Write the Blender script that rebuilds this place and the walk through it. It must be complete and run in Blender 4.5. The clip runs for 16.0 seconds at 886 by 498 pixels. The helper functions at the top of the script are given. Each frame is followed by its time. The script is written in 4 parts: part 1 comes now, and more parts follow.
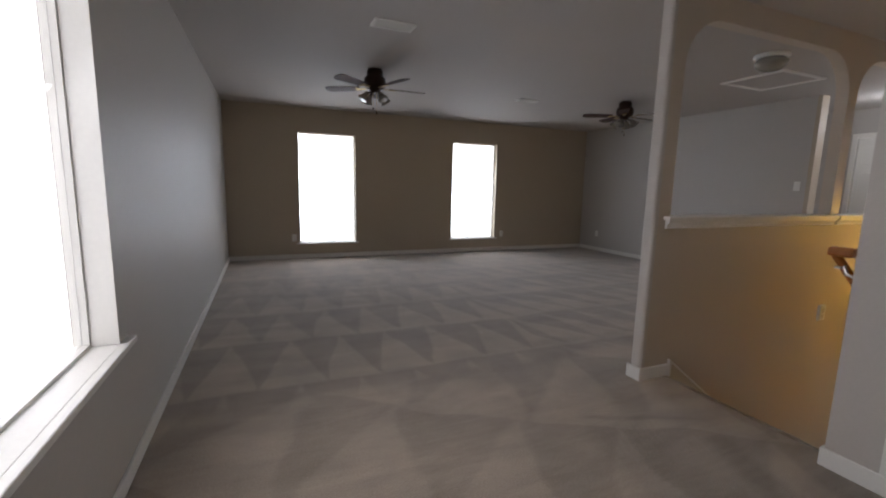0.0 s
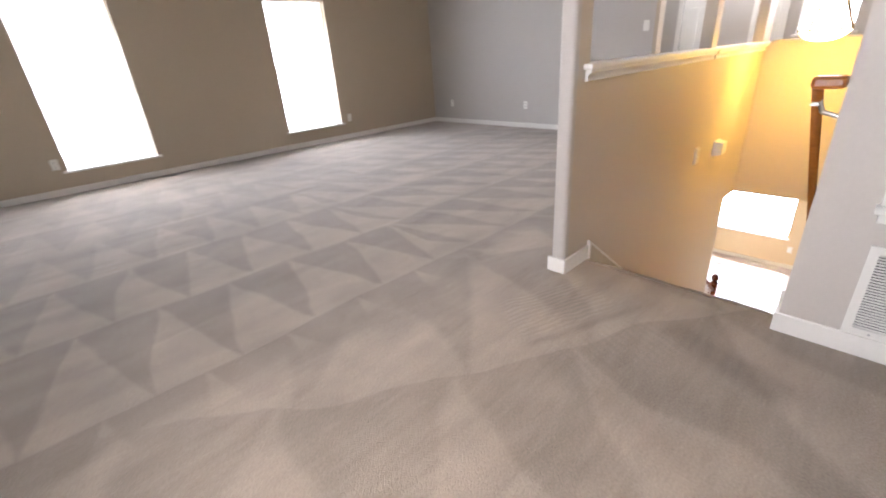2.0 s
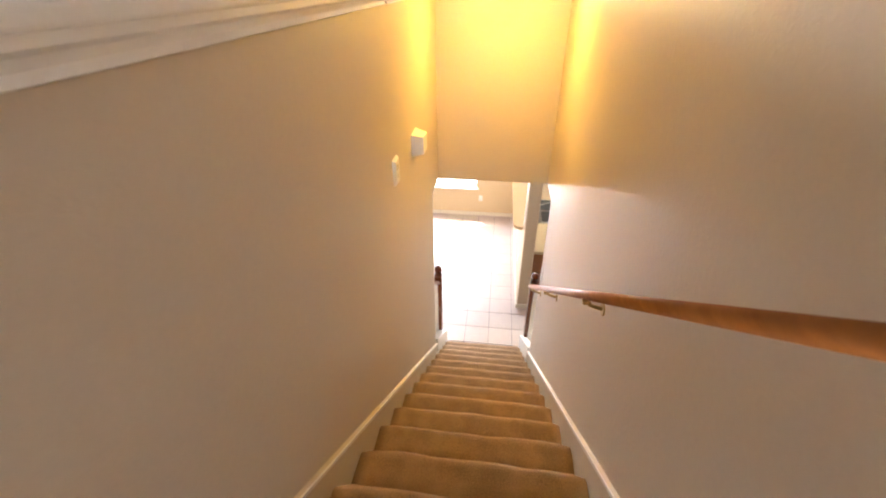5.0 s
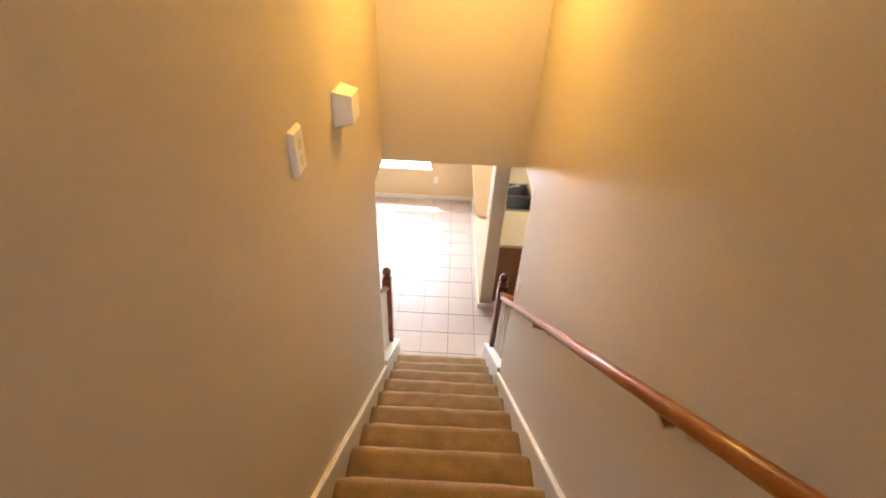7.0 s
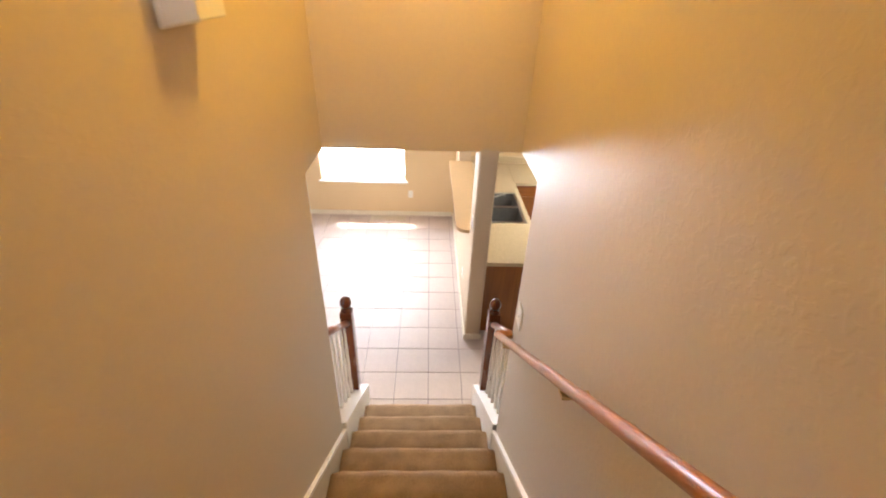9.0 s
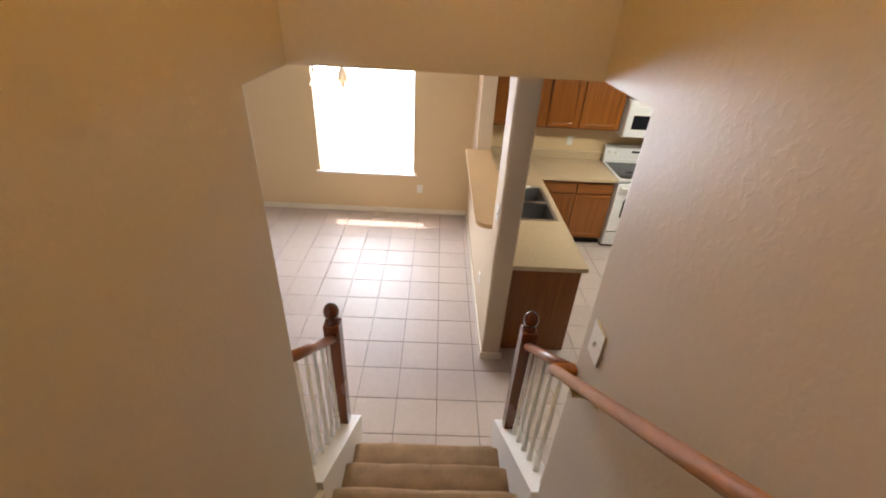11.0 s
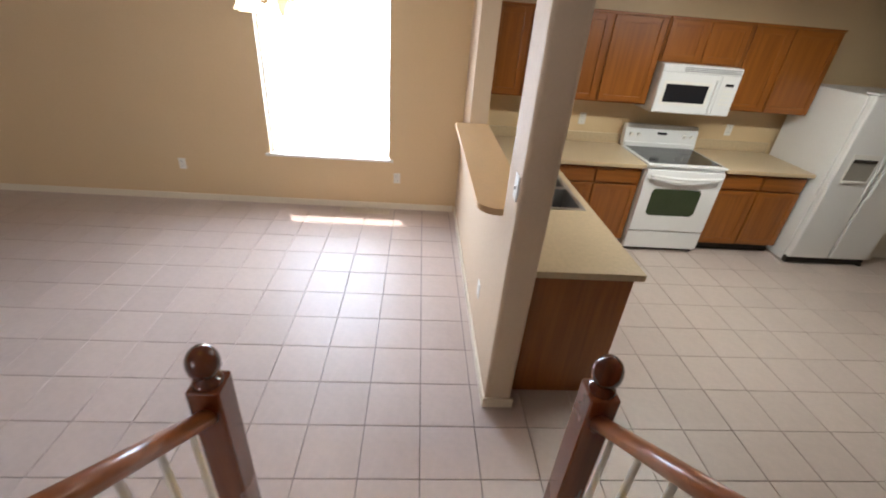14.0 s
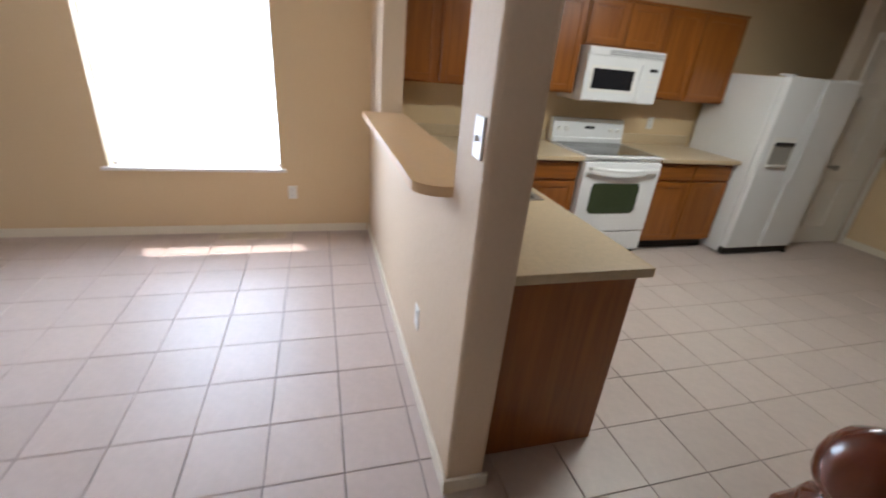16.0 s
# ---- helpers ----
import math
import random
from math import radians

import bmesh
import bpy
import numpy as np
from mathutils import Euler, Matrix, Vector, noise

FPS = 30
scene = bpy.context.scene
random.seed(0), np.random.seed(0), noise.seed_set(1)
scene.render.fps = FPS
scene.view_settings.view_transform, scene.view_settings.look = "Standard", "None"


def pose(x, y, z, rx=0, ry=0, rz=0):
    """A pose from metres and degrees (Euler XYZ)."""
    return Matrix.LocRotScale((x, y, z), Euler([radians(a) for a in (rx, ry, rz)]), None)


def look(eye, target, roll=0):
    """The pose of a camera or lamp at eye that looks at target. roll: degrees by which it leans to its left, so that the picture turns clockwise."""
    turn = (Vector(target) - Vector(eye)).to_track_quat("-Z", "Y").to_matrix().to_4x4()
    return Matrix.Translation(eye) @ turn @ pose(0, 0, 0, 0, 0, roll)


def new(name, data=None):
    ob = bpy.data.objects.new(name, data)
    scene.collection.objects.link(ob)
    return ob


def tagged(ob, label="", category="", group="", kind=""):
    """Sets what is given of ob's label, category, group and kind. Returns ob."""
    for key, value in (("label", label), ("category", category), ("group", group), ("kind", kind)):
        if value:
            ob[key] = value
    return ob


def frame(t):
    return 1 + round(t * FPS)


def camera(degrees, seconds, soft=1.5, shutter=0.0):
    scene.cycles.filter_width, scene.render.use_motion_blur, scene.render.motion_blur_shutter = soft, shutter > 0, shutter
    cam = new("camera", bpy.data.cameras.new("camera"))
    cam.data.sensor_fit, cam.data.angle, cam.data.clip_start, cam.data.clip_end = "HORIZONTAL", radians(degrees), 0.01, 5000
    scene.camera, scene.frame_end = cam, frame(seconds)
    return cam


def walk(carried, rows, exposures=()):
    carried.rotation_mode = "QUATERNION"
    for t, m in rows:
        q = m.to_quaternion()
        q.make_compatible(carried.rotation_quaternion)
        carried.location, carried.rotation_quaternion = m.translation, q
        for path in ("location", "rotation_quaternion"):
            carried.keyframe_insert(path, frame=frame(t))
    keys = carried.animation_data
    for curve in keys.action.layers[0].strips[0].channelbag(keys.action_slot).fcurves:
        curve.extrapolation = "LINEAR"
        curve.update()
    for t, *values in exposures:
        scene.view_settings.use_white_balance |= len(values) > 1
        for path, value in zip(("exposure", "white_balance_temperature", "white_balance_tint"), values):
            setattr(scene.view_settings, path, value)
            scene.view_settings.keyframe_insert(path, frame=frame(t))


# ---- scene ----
# camera and its walk
cam = camera(92.4, 16.0, soft=1.9, shutter=0.4)
PATH = [
    (0, (0.448, 0.109, 1.227), (1.211, 1.934, 0.936), 1.3),
    (0.5, (0.449, 0.245, 1.199), (1.189, 2.053, 0.771), 2.5),
    (1, (0.485, 0.446, 1.194), (1.211, 2.252, 0.733), 0.2),
    (1.5, (0.599, 0.657, 1.166), (1.563, 2.267, 0.472), -0.5),
    (2, (0.761, 0.925, 1.151), (1.985, 2.276, 0.328), -4.3),
    (2.5, (0.984, 1.105, 1.147), (2.262, 2.4, 0.317), -5.5),
    (3, (1.32, 1.213, 1.139), (2.728, 2.301, 0.226), -3.2),
    (3.5, (1.666, 1.343, 1.156), (3.363, 2.045, 0.364), -5.1),
    (4, (2.036, 1.445, 1.128), (3.785, 1.951, 0.301), -5.8),
    (4.5, (2.376, 1.497, 1.124), (4.081, 1.86, 0.144), -3.0),
    (7, (3.502, 1.603, 0.76), (5.131, 1.603, -0.4), 3.0),
    (7.5, (3.671, 1.546, 0.664), (5.326, 1.592, -0.458), 2.8),
    (8, (3.866, 1.566, 0.503), (5.559, 1.572, -0.561), 1.4),
    (8.5, (3.993, 1.575, 0.398), (5.679, 1.613, -0.678), 2.9),
    (9, (4.167, 1.537, 0.279), (5.854, 1.458, -0.792), 2.4),
    (9.5, (4.34, 1.567, 0.162), (6.07, 1.361, -0.82), 1.4),
    (10, (4.489, 1.581, 0.055), (6.192, 1.53, -0.993), 3.1),
    (12.3, (5.165, 1.565, -0.47), (6.896, 1.475, -1.468), 4.3),
    (12.5, (5.23, 1.556, -0.497), (6.971, 1.427, -1.474), 4.8),
    (13, (5.373, 1.616, -0.657), (7.101, 1.504, -1.659), 2.0),
    (13.5, (5.534, 1.615, -0.782), (7.267, 1.554, -1.778), 2.8),
    (14, (5.709, 1.58, -0.853), (7.44, 1.439, -1.845), 4.8),
    (14.5, (5.884, 1.59, -1.014), (7.645, 1.236, -1.894), 5.0),
    (15, (6.032, 1.608, -1.11), (7.792, 1.373, -2.031), 6.1),
    (15.5, (6.209, 1.561, -1.206), (7.961, 1.333, -2.144), 4.8),
    (16, (6.369, 1.553, -1.345), (8.109, 1.009, -2.166), 5.3),
]
EXPOSURES = [(0.0, -0.20, 6400, 17), (0.9, 0.58, 6400, 17), (1.5, 1.16, 6400, 19), (2.5, 1.62, 6450, 19), (3.5, 1.52, 6750, 20), (4.5, 1.54, 7000, 21), (7.0, 1.18, 7250, 21), (8.5, 1.18, 7250, 21), (9.5, 0.86, 7300, 22), (10.0, 0.62, 7300, 22), (12.3, 0.22, 7150, 20), (13.0, 0.26, 6900, 20), (14.5, 0.22, 6550, 20), (16.0, 0.02, 6350, 20)]
walk(cam, [(t, look(eye, target, roll)) for t, eye, target, roll in PATH], EXPOSURES)

# world, sun, lamps
world = bpy.data.worlds.new("sky")
scene.world = world
world.use_nodes = True
wn = world.node_tree
sky = wn.nodes.new("ShaderNodeTexSky")
sky.sky_type, sky.sun_disc = "NISHITA", False
sky.sun_elevation, sky.sun_rotation = radians(63.5), radians(65)
wn.nodes["Background"].inputs["Strength"].default_value = 0.08
wn.links.new(sky.outputs["Color"], wn.nodes["Background"].inputs["Color"])

sun = new("sun", bpy.data.lights.new("sun", "SUN"))
sun.data.energy, sun.data.angle, sun.data.color = 5.0, radians(0.5), (1.0, 0.95, 0.87)
sun.matrix_world = look((0, 0, 0), (-0.26, -0.12, -0.574))


def area_lamp(name, at, target, sx, sy, power, color):
    ob = new(name, bpy.data.lights.new(name, "AREA"))
    ob.data.shape, ob.data.size, ob.data.size_y = "RECTANGLE", sx, sy
    ob.data.energy, ob.data.color = power, color
    ob.matrix_world = look(at, target)
    return ob


def bulb(name, at, power, color, size=0.04):
    ob = new(name, bpy.data.lights.new(name, "POINT"))
    ob.data.energy, ob.data.color, ob.data.shadow_soft_size = power, color, size
    ob.location = at
    return ob


DAY = (0.90, 0.95, 1.0)
WARM = (1.0, 0.645, 0.125)
SKYBLUE = (0.68, 0.84, 1.0)
area_lamp("skylight_north_a", (1.40, 7.62, 1.14), (1.40, 5.0, 0.2), 0.86, 1.70, 17.5, SKYBLUE)
area_lamp("skylight_north_b", (4.11, 7.62, 1.14), (4.11, 5.0, 0.2), 0.86, 1.70, 17.5, SKYBLUE)
area_lamp("skylight_west", (-0.34, 1.37, 1.30), (1.2, 1.5, 0.2), 1.35, 1.40, 3, DAY)
area_lamp("skylight_dining", (10.42, 2.50, -1.56), (8.0, 2.50, -1.8), 1.18, 1.46, 68, SKYBLUE)
area_lamp("skylight_hall", (8.46, 1.90, 1.60), (6.5, 1.9, 1.3), 0.6, 1.0, 11, DAY)
# fill light added to brighten the dining wall; no window stands here
area_lamp("fill_living", (2.10, 5.2, -1.6), (5.0, 5.2, -1.9), 1.6, 1.4, 50, DAY)
area_lamp("kitchen_tubes", (8.42, -0.86, -0.575), (8.42, -0.86, -2.0), 0.22, 1.2, 30, (0.88, 1.0, 0.90))
# fill light added below the hall dome to brighten the doors
bulb("hall_bulb", (7.45, 2.75, 2.20), 15, (0.88, 0.95, 1.0), 0.06)
bulb("chandelier_bulb", (8.66, 2.42, -0.95), 6, (1.0, 0.8, 0.5), 0.05)


# materials
def mat(name, color, rough=0.6, metal=0.0, vary=0.08, scale=3.0, fine=60.0, bump=0.0, bump_scale=80.0, coat=0.0, spec=0.5, knock=0.0):
    m = bpy.data.materials.new(name)
    m.use_nodes = True
    nt = m.node_tree
    n, l = nt.nodes, nt.links
    b = n["Principled BSDF"]
    b.inputs["Metallic"].default_value = metal
    b.inputs["Coat Weight"].default_value = coat
    b.inputs["Specular IOR Level"].default_value = spec
    tc = n.new("ShaderNodeTexCoord")
    big = n.new("ShaderNodeTexNoise")
    big.inputs["Scale"].default_value, big.inputs["Detail"].default_value = scale, 4
    small = n.new("ShaderNodeTexNoise")
    small.inputs["Scale"].default_value, small.inputs["Detail"].default_value = fine, 3
    l.new(tc.outputs["Object"], big.inputs["Vector"])
    l.new(tc.outputs["Object"], small.inputs["Vector"])
    add = n.new("ShaderNodeMath")
    add.operation = "ADD"
    l.new(big.outputs["Fac"], add.inputs[0])
    l.new(small.outputs["Fac"], add.inputs[1])
    rng = n.new("ShaderNodeMapRange")
    rng.inputs["From Min"].default_value, rng.inputs["From Max"].default_value = 0.6, 1.4
    rng.inputs["To Min"].default_value, rng.inputs["To Max"].default_value = 1 - vary, 1 + vary
    l.new(add.outputs[0], rng.inputs["Value"])
    mix = n.new("ShaderNodeVectorMath")
    mix.operation = "SCALE"
    mix.inputs[0].default_value = color
    l.new(rng.outputs["Result"], mix.inputs["Scale"])
    l.new(mix.outputs["Vector"], b.inputs["Base Color"])
    rr = n.new("ShaderNodeMapRange")
    rr.inputs["To Min"].default_value, rr.inputs["To Max"].default_value = max(rough - 0.08, 0.02), min(rough + 0.08, 1)
    l.new(big.outputs["Fac"], rr.inputs["Value"])
    l.new(rr.outputs["Result"], b.inputs["Roughness"])
    if knock:
        kn = n.new("ShaderNodeTexNoise")
        kn.inputs["Scale"].default_value, kn.inputs["Detail"].default_value, kn.inputs["Distortion"].default_value = 46.0, 4, 0.6
        l.new(tc.outputs["Object"], kn.inputs["Vector"])
        kr = n.new("ShaderNodeMapRange")
        kr.interpolation_type = "SMOOTHSTEP"
        kr.inputs["From Min"].default_value, kr.inputs["From Max"].default_value = 0.50, 0.60
        l.new(kn.outputs["Fac"], kr.inputs["Value"])
        kb = n.new("ShaderNodeBump")
        kb.inputs["Strength"].default_value, kb.inputs["Distance"].default_value = knock, 0.003
        l.new(kr.outputs["Result"], kb.inputs["Height"])
        l.new(kb.outputs["Normal"], b.inputs["Normal"])
    elif bump:
        bn = n.new("ShaderNodeTexNoise")
        bn.inputs["Scale"].default_value, bn.inputs["Detail"].default_value = bump_scale, 3
        l.new(tc.outputs["Object"], bn.inputs["Vector"])
        bp = n.new("ShaderNodeBump")
        bp.inputs["Strength"].default_value, bp.inputs["Distance"].default_value = bump, 0.004
        l.new(bn.outputs["Fac"], bp.inputs["Height"])
        l.new(bp.outputs["Normal"], b.inputs["Normal"])
    return m


def wood(name, dark, light, rough=0.35, axis=2, scale=1.0, coat=0.3):
    m = mat(name, light, rough, vary=0.1, coat=coat)
    nt = m.node_tree
    n, l = nt.nodes, nt.links
    tc = n.new("ShaderNodeTexCoord")
    mp = n.new("ShaderNodeMapping")
    sc = [26.0 * scale] * 3
    sc[axis] = 1.6 * scale
    mp.inputs["Scale"].default_value = sc
    l.new(tc.outputs["Object"], mp.inputs["Vector"])
    g = n.new("ShaderNodeTexNoise")
    g.inputs["Scale"].default_value, g.inputs["Detail"].default_value, g.inputs["Distortion"].default_value = 1.0, 6, 0.6
    l.new(mp.outputs["Vector"], g.inputs["Vector"])
    ramp = n.new("ShaderNodeValToRGB")
    ramp.color_ramp.elements[0].position, ramp.color_ramp.elements[1].position = 0.28, 0.72
    ramp.color_ramp.elements[0].color, ramp.color_ramp.elements[1].color = (*dark, 1), (*light, 1)
    l.new(g.outputs["Fac"], ramp.inputs["Fac"])
    l.new(ramp.outputs["Color"], n["Principled BSDF"].inputs["Base Color"])
    return m


def carpet_material():
    m = mat("carpet", (0.385, 0.31, 0.243), 0.95, vary=0.25, scale=2.6, fine=120.0, bump=0.9, bump_scale=150.0, spec=0.1)
    nt = m.node_tree
    n, l = nt.nodes, nt.links
    b = n["Principled BSDF"]
    b.inputs["Sheen Weight"].default_value = 0.32
    old = b.inputs["Base Color"].links[0].from_socket
    tc = n.new("ShaderNodeTexCoord")
    wob = n.new("ShaderNodeTexNoise")
    wob.inputs["Scale"].default_value = 1.1
    l.new(tc.outputs["Object"], wob.inputs["Vector"])
    off = n.new("ShaderNodeVectorMath")
    off.operation = "MULTIPLY_ADD"
    off.inputs[1].default_value = (0.20, 0.14, 0)
    l.new(wob.outputs["Color"], off.inputs[0])
    l.new(tc.outputs["Object"], off.inputs[2])
    sep = n.new("ShaderNodeSeparateXYZ")
    l.new(off.outputs["Vector"], sep.inputs[0])

    def math_node(op, a, c=None):
        q = n.new("ShaderNodeMath")
        q.operation = op
        for i, v in enumerate((a, c)):
            if v is None:
                continue
            if isinstance(v, (int, float)):
                q.inputs[i].default_value = v
            else:
                l.new(v, q.inputs[i])
        return q.outputs[0]

    # brushed wedge rows left by a vacuum cleaner
    rows = math_node("DIVIDE", math_node("SUBTRACT", sep.outputs["Y"], 2.80), 0.78)
    row = math_node("FRACT", rows)
    shift = math_node("MULTIPLY", math_node("FLOOR", rows), 0.06)
    lean = math_node("MULTIPLY", math_node("MULTIPLY", row, 0.9), math_node("GREATER_THAN", sep.outputs["X"], 2.6))
    saw = math_node("FRACT", math_node("ADD", math_node("ADD", math_node("DIVIDE", math_node("SUBTRACT", sep.outputs["X"], 0.09), 0.385), shift), lean))
    tent = math_node("MULTIPLY", math_node("ABSOLUTE", math_node("SUBTRACT", saw, 0.5)), 2.0)
    edge = n.new("ShaderNodeMapRange")
    edge.interpolation_type = "SMOOTHSTEP"
    edge.inputs["From Min"].default_value, edge.inputs["From Max"].default_value = -0.07, 0.07
    edge.inputs["To Min"].default_value, edge.inputs["To Max"].default_value = 1.07, 0.84
    l.new(math_node("SUBTRACT", tent, math_node("SUBTRACT", 1.0, row)), edge.inputs["Value"])
    # broad strokes on the landing, where the wedges give way to streaks
    mp = n.new("ShaderNodeMapping")
    mp.inputs["Rotation"].default_value, mp.inputs["Scale"].default_value = (0, 0, radians(24)), (0.9, 3.2, 1)
    l.new(tc.outputs["Object"], mp.inputs["Vector"])
    st = n.new("ShaderNodeTexNoise")
    st.inputs["Scale"].default_value, st.inputs["Detail"].default_value, st.inputs["Distortion"].default_value = 1.6, 5, 0.8
    l.new(mp.outputs["Vector"], st.inputs["Vector"])
    fine_map = n.new("ShaderNodeMapping")
    fine_map.inputs["Rotation"].default_value, fine_map.inputs["Scale"].default_value = (0, 0, radians(-38)), (2.5, 16.0, 1)
    l.new(off.outputs["Vector"], fine_map.inputs["Vector"])
    fst = n.new("ShaderNodeTexNoise")
    fst.inputs["Scale"].default_value, fst.inputs["Detail"].default_value = 2.2, 4
    l.new(fine_map.outputs["Vector"], fst.inputs["Vector"])
    turned = n.new("ShaderNodeMapping")
    turned.inputs["Rotation"].default_value = (0, 0, radians(33))
    wide = n.new("ShaderNodeVectorMath")
    wide.operation = "MULTIPLY_ADD"
    wide.inputs[1].default_value = (0.5, 0.4, 0)
    l.new(wob.outputs["Color"], wide.inputs[0])
    l.new(tc.outputs["Object"], wide.inputs[2])
    l.new(wide.outputs["Vector"], turned.inputs["Vector"])
    tsep = n.new("ShaderNodeSeparateXYZ")
    l.new(turned.outputs["Vector"], tsep.inputs[0])
    trow = math_node("FRACT", math_node("DIVIDE", tsep.outputs["Y"], 0.95))
    tsaw = math_node("FRACT", math_node("ADD", math_node("DIVIDE", tsep.outputs["X"], 0.62), math_node("MULTIPLY", math_node("FLOOR", math_node("DIVIDE", tsep.outputs["Y"], 0.95)), 0.41)))
    ttent = math_node("MULTIPLY", math_node("ABSOLUTE", math_node("SUBTRACT", tsaw, 0.5)), 2.0)
    stroke = n.new("ShaderNodeMapRange")
    stroke.interpolation_type = "SMOOTHSTEP"
    stroke.inputs["From Min"].default_value, stroke.inputs["From Max"].default_value = -0.10, 0.10
    l.new(math_node("SUBTRACT", math_node("SUBTRACT", 1.0, trow), ttent), stroke.inputs["Value"])
    mixed = math_node("ADD", math_node("MULTIPLY", stroke.outputs["Result"], 0.55), math_node("MULTIPLY", fst.outputs["Fac"], 0.9))
    streak = n.new("ShaderNodeMapRange")
    streak.inputs["From Min"].default_value, streak.inputs["From Max"].default_value = 0.35, 0.65
    streak.inputs["To Min"].default_value, streak.inputs["To Max"].default_value = 0.90, 1.06
    l.new(st.outputs["Fac"], streak.inputs["Value"])
    patch = n.new("ShaderNodeMapRange")
    patch.inputs["To Min"].default_value, patch.inputs["To Max"].default_value = 0.78, 1.10
    l.new(mixed, patch.inputs["Value"])
    blend = n.new("ShaderNodeMapRange")
    blend.interpolation_type = "SMOOTHSTEP"
    blend.inputs["From Min"].default_value, blend.inputs["From Max"].default_value = 2.45, 2.85
    l.new(sep.outputs["Y"], blend.inputs["Value"])
    choose = n.new("ShaderNodeMix")
    l.new(blend.outputs["Result"], choose.inputs["Factor"])
    l.new(patch.outputs["Result"], choose.inputs["A"])
    # the wedges grow faint towards the windows
    fade = n.new("ShaderNodeMapRange")
    fade.inputs["From Min"].default_value, fade.inputs["From Max"].default_value = 3.4, 6.6
    fade.inputs["To Min"].default_value, fade.inputs["To Max"].default_value = 1.0, 0.35
    l.new(sep.outputs["Y"], fade.inputs["Value"])
    wedge = math_node("ADD", math_node("MULTIPLY", math_node("SUBTRACT", edge.outputs["Result"], 0.97), fade.outputs["Result"]), 0.97)
    l.new(wedge, choose.inputs["B"])
    # two ridged cleaner strokes beside the stair head
    spot = n.new("ShaderNodeMapping")
    spot.vector_type = "TEXTURE"
    spot.inputs["Location"].default_value, spot.inputs["Rotation"].default_value = (2.352, 1.894, 0), (0, 0, radians(-20.6))
    edge_wob = n.new("ShaderNodeVectorMath")
    edge_wob.operation = "MULTIPLY_ADD"
    edge_wob.inputs[1].default_value = (0.05, 0.05, 0)
    wob_fine = n.new("ShaderNodeTexNoise")
    wob_fine.inputs["Scale"].default_value = 7.0
    l.new(tc.outputs["Object"], wob_fine.inputs["Vector"])
    l.new(wob_fine.outputs["Color"], edge_wob.inputs[0])
    l.new(tc.outputs["Object"], edge_wob.inputs[2])
    l.new(edge_wob.outputs["Vector"], spot.inputs["Vector"])
    ssep = n.new("ShaderNodeSeparateXYZ")
    l.new(spot.outputs["Vector"], ssep.inputs[0])

    def within(value, lo, hi, soft=0.02):
        a, c = n.new("ShaderNodeMapRange"), n.new("ShaderNodeMapRange")
        a.inputs["From Min"].default_value, a.inputs["From Max"].default_value = lo - soft, lo + soft
        c.inputs["From Min"].default_value, c.inputs["From Max"].default_value = hi - soft, hi + soft
        c.inputs["To Min"].default_value, c.inputs["To Max"].default_value = 1.0, 0.0
        l.new(value, a.inputs["Value"])
        l.new(value, c.inputs["Value"])
        return math_node("MULTIPLY", a.outputs["Result"], c.outputs["Result"])

    su, sv = ssep.outputs["X"], ssep.outputs["Y"]
    ridge = math_node("MULTIPLY", math_node("SINE", math_node("MULTIPLY", sv, 2 * math.pi / 0.027)), math_node("MULTIPLY", fst.outputs["Fac"], 0.14))
    first = math_node("MULTIPLY", math_node("MULTIPLY", within(su, -0.25, 0.28), within(sv, -0.15, 0.19)), math_node("ADD", ridge, 0.03))
    # dark band below the first stroke: its edge shadow put into the colour
    gap = math_node("MULTIPLY", math_node("MULTIPLY", within(su, -0.28, 0.34, 0.05), within(sv, -0.20, -0.165, 0.015)), -0.16)
    comb = math_node("MULTIPLY", math_node("SINE", math_node("MULTIPLY", su, 2 * math.pi / 0.036)), math_node("MULTIPLY", fst.outputs["Fac"], 0.05))
    second = math_node("MULTIPLY", math_node("MULTIPLY", within(su, -0.22, 0.30), within(sv, -0.52, -0.21)), math_node("ADD", comb, 0.06))
    third = math_node("MULTIPLY", math_node("MULTIPLY", within(su, 0.26, 0.40, 0.03), within(sv, -0.85, -0.36, 0.03)), -0.18)
    # broad darker area of the landing beside the stairs
    landing_dark = math_node("MULTIPLY", math_node("MULTIPLY", within(su, -0.26, 1.2, 0.06), within(sv, -1.3, 0.16, 0.06)), -0.13)
    strokes = math_node("ADD", math_node("ADD", math_node("ADD", first, gap), math_node("ADD", second, third)), landing_dark)
    mul = n.new("ShaderNodeVectorMath")
    mul.operation = "SCALE"
    l.new(old, mul.inputs[0])
    l.new(math_node("MULTIPLY", math_node("ADD", choose.outputs["Result"], strokes), streak.outputs["Result"]), mul.inputs["Scale"])
    l.new(mul.outputs["Vector"], b.inputs["Base Color"])
    return m


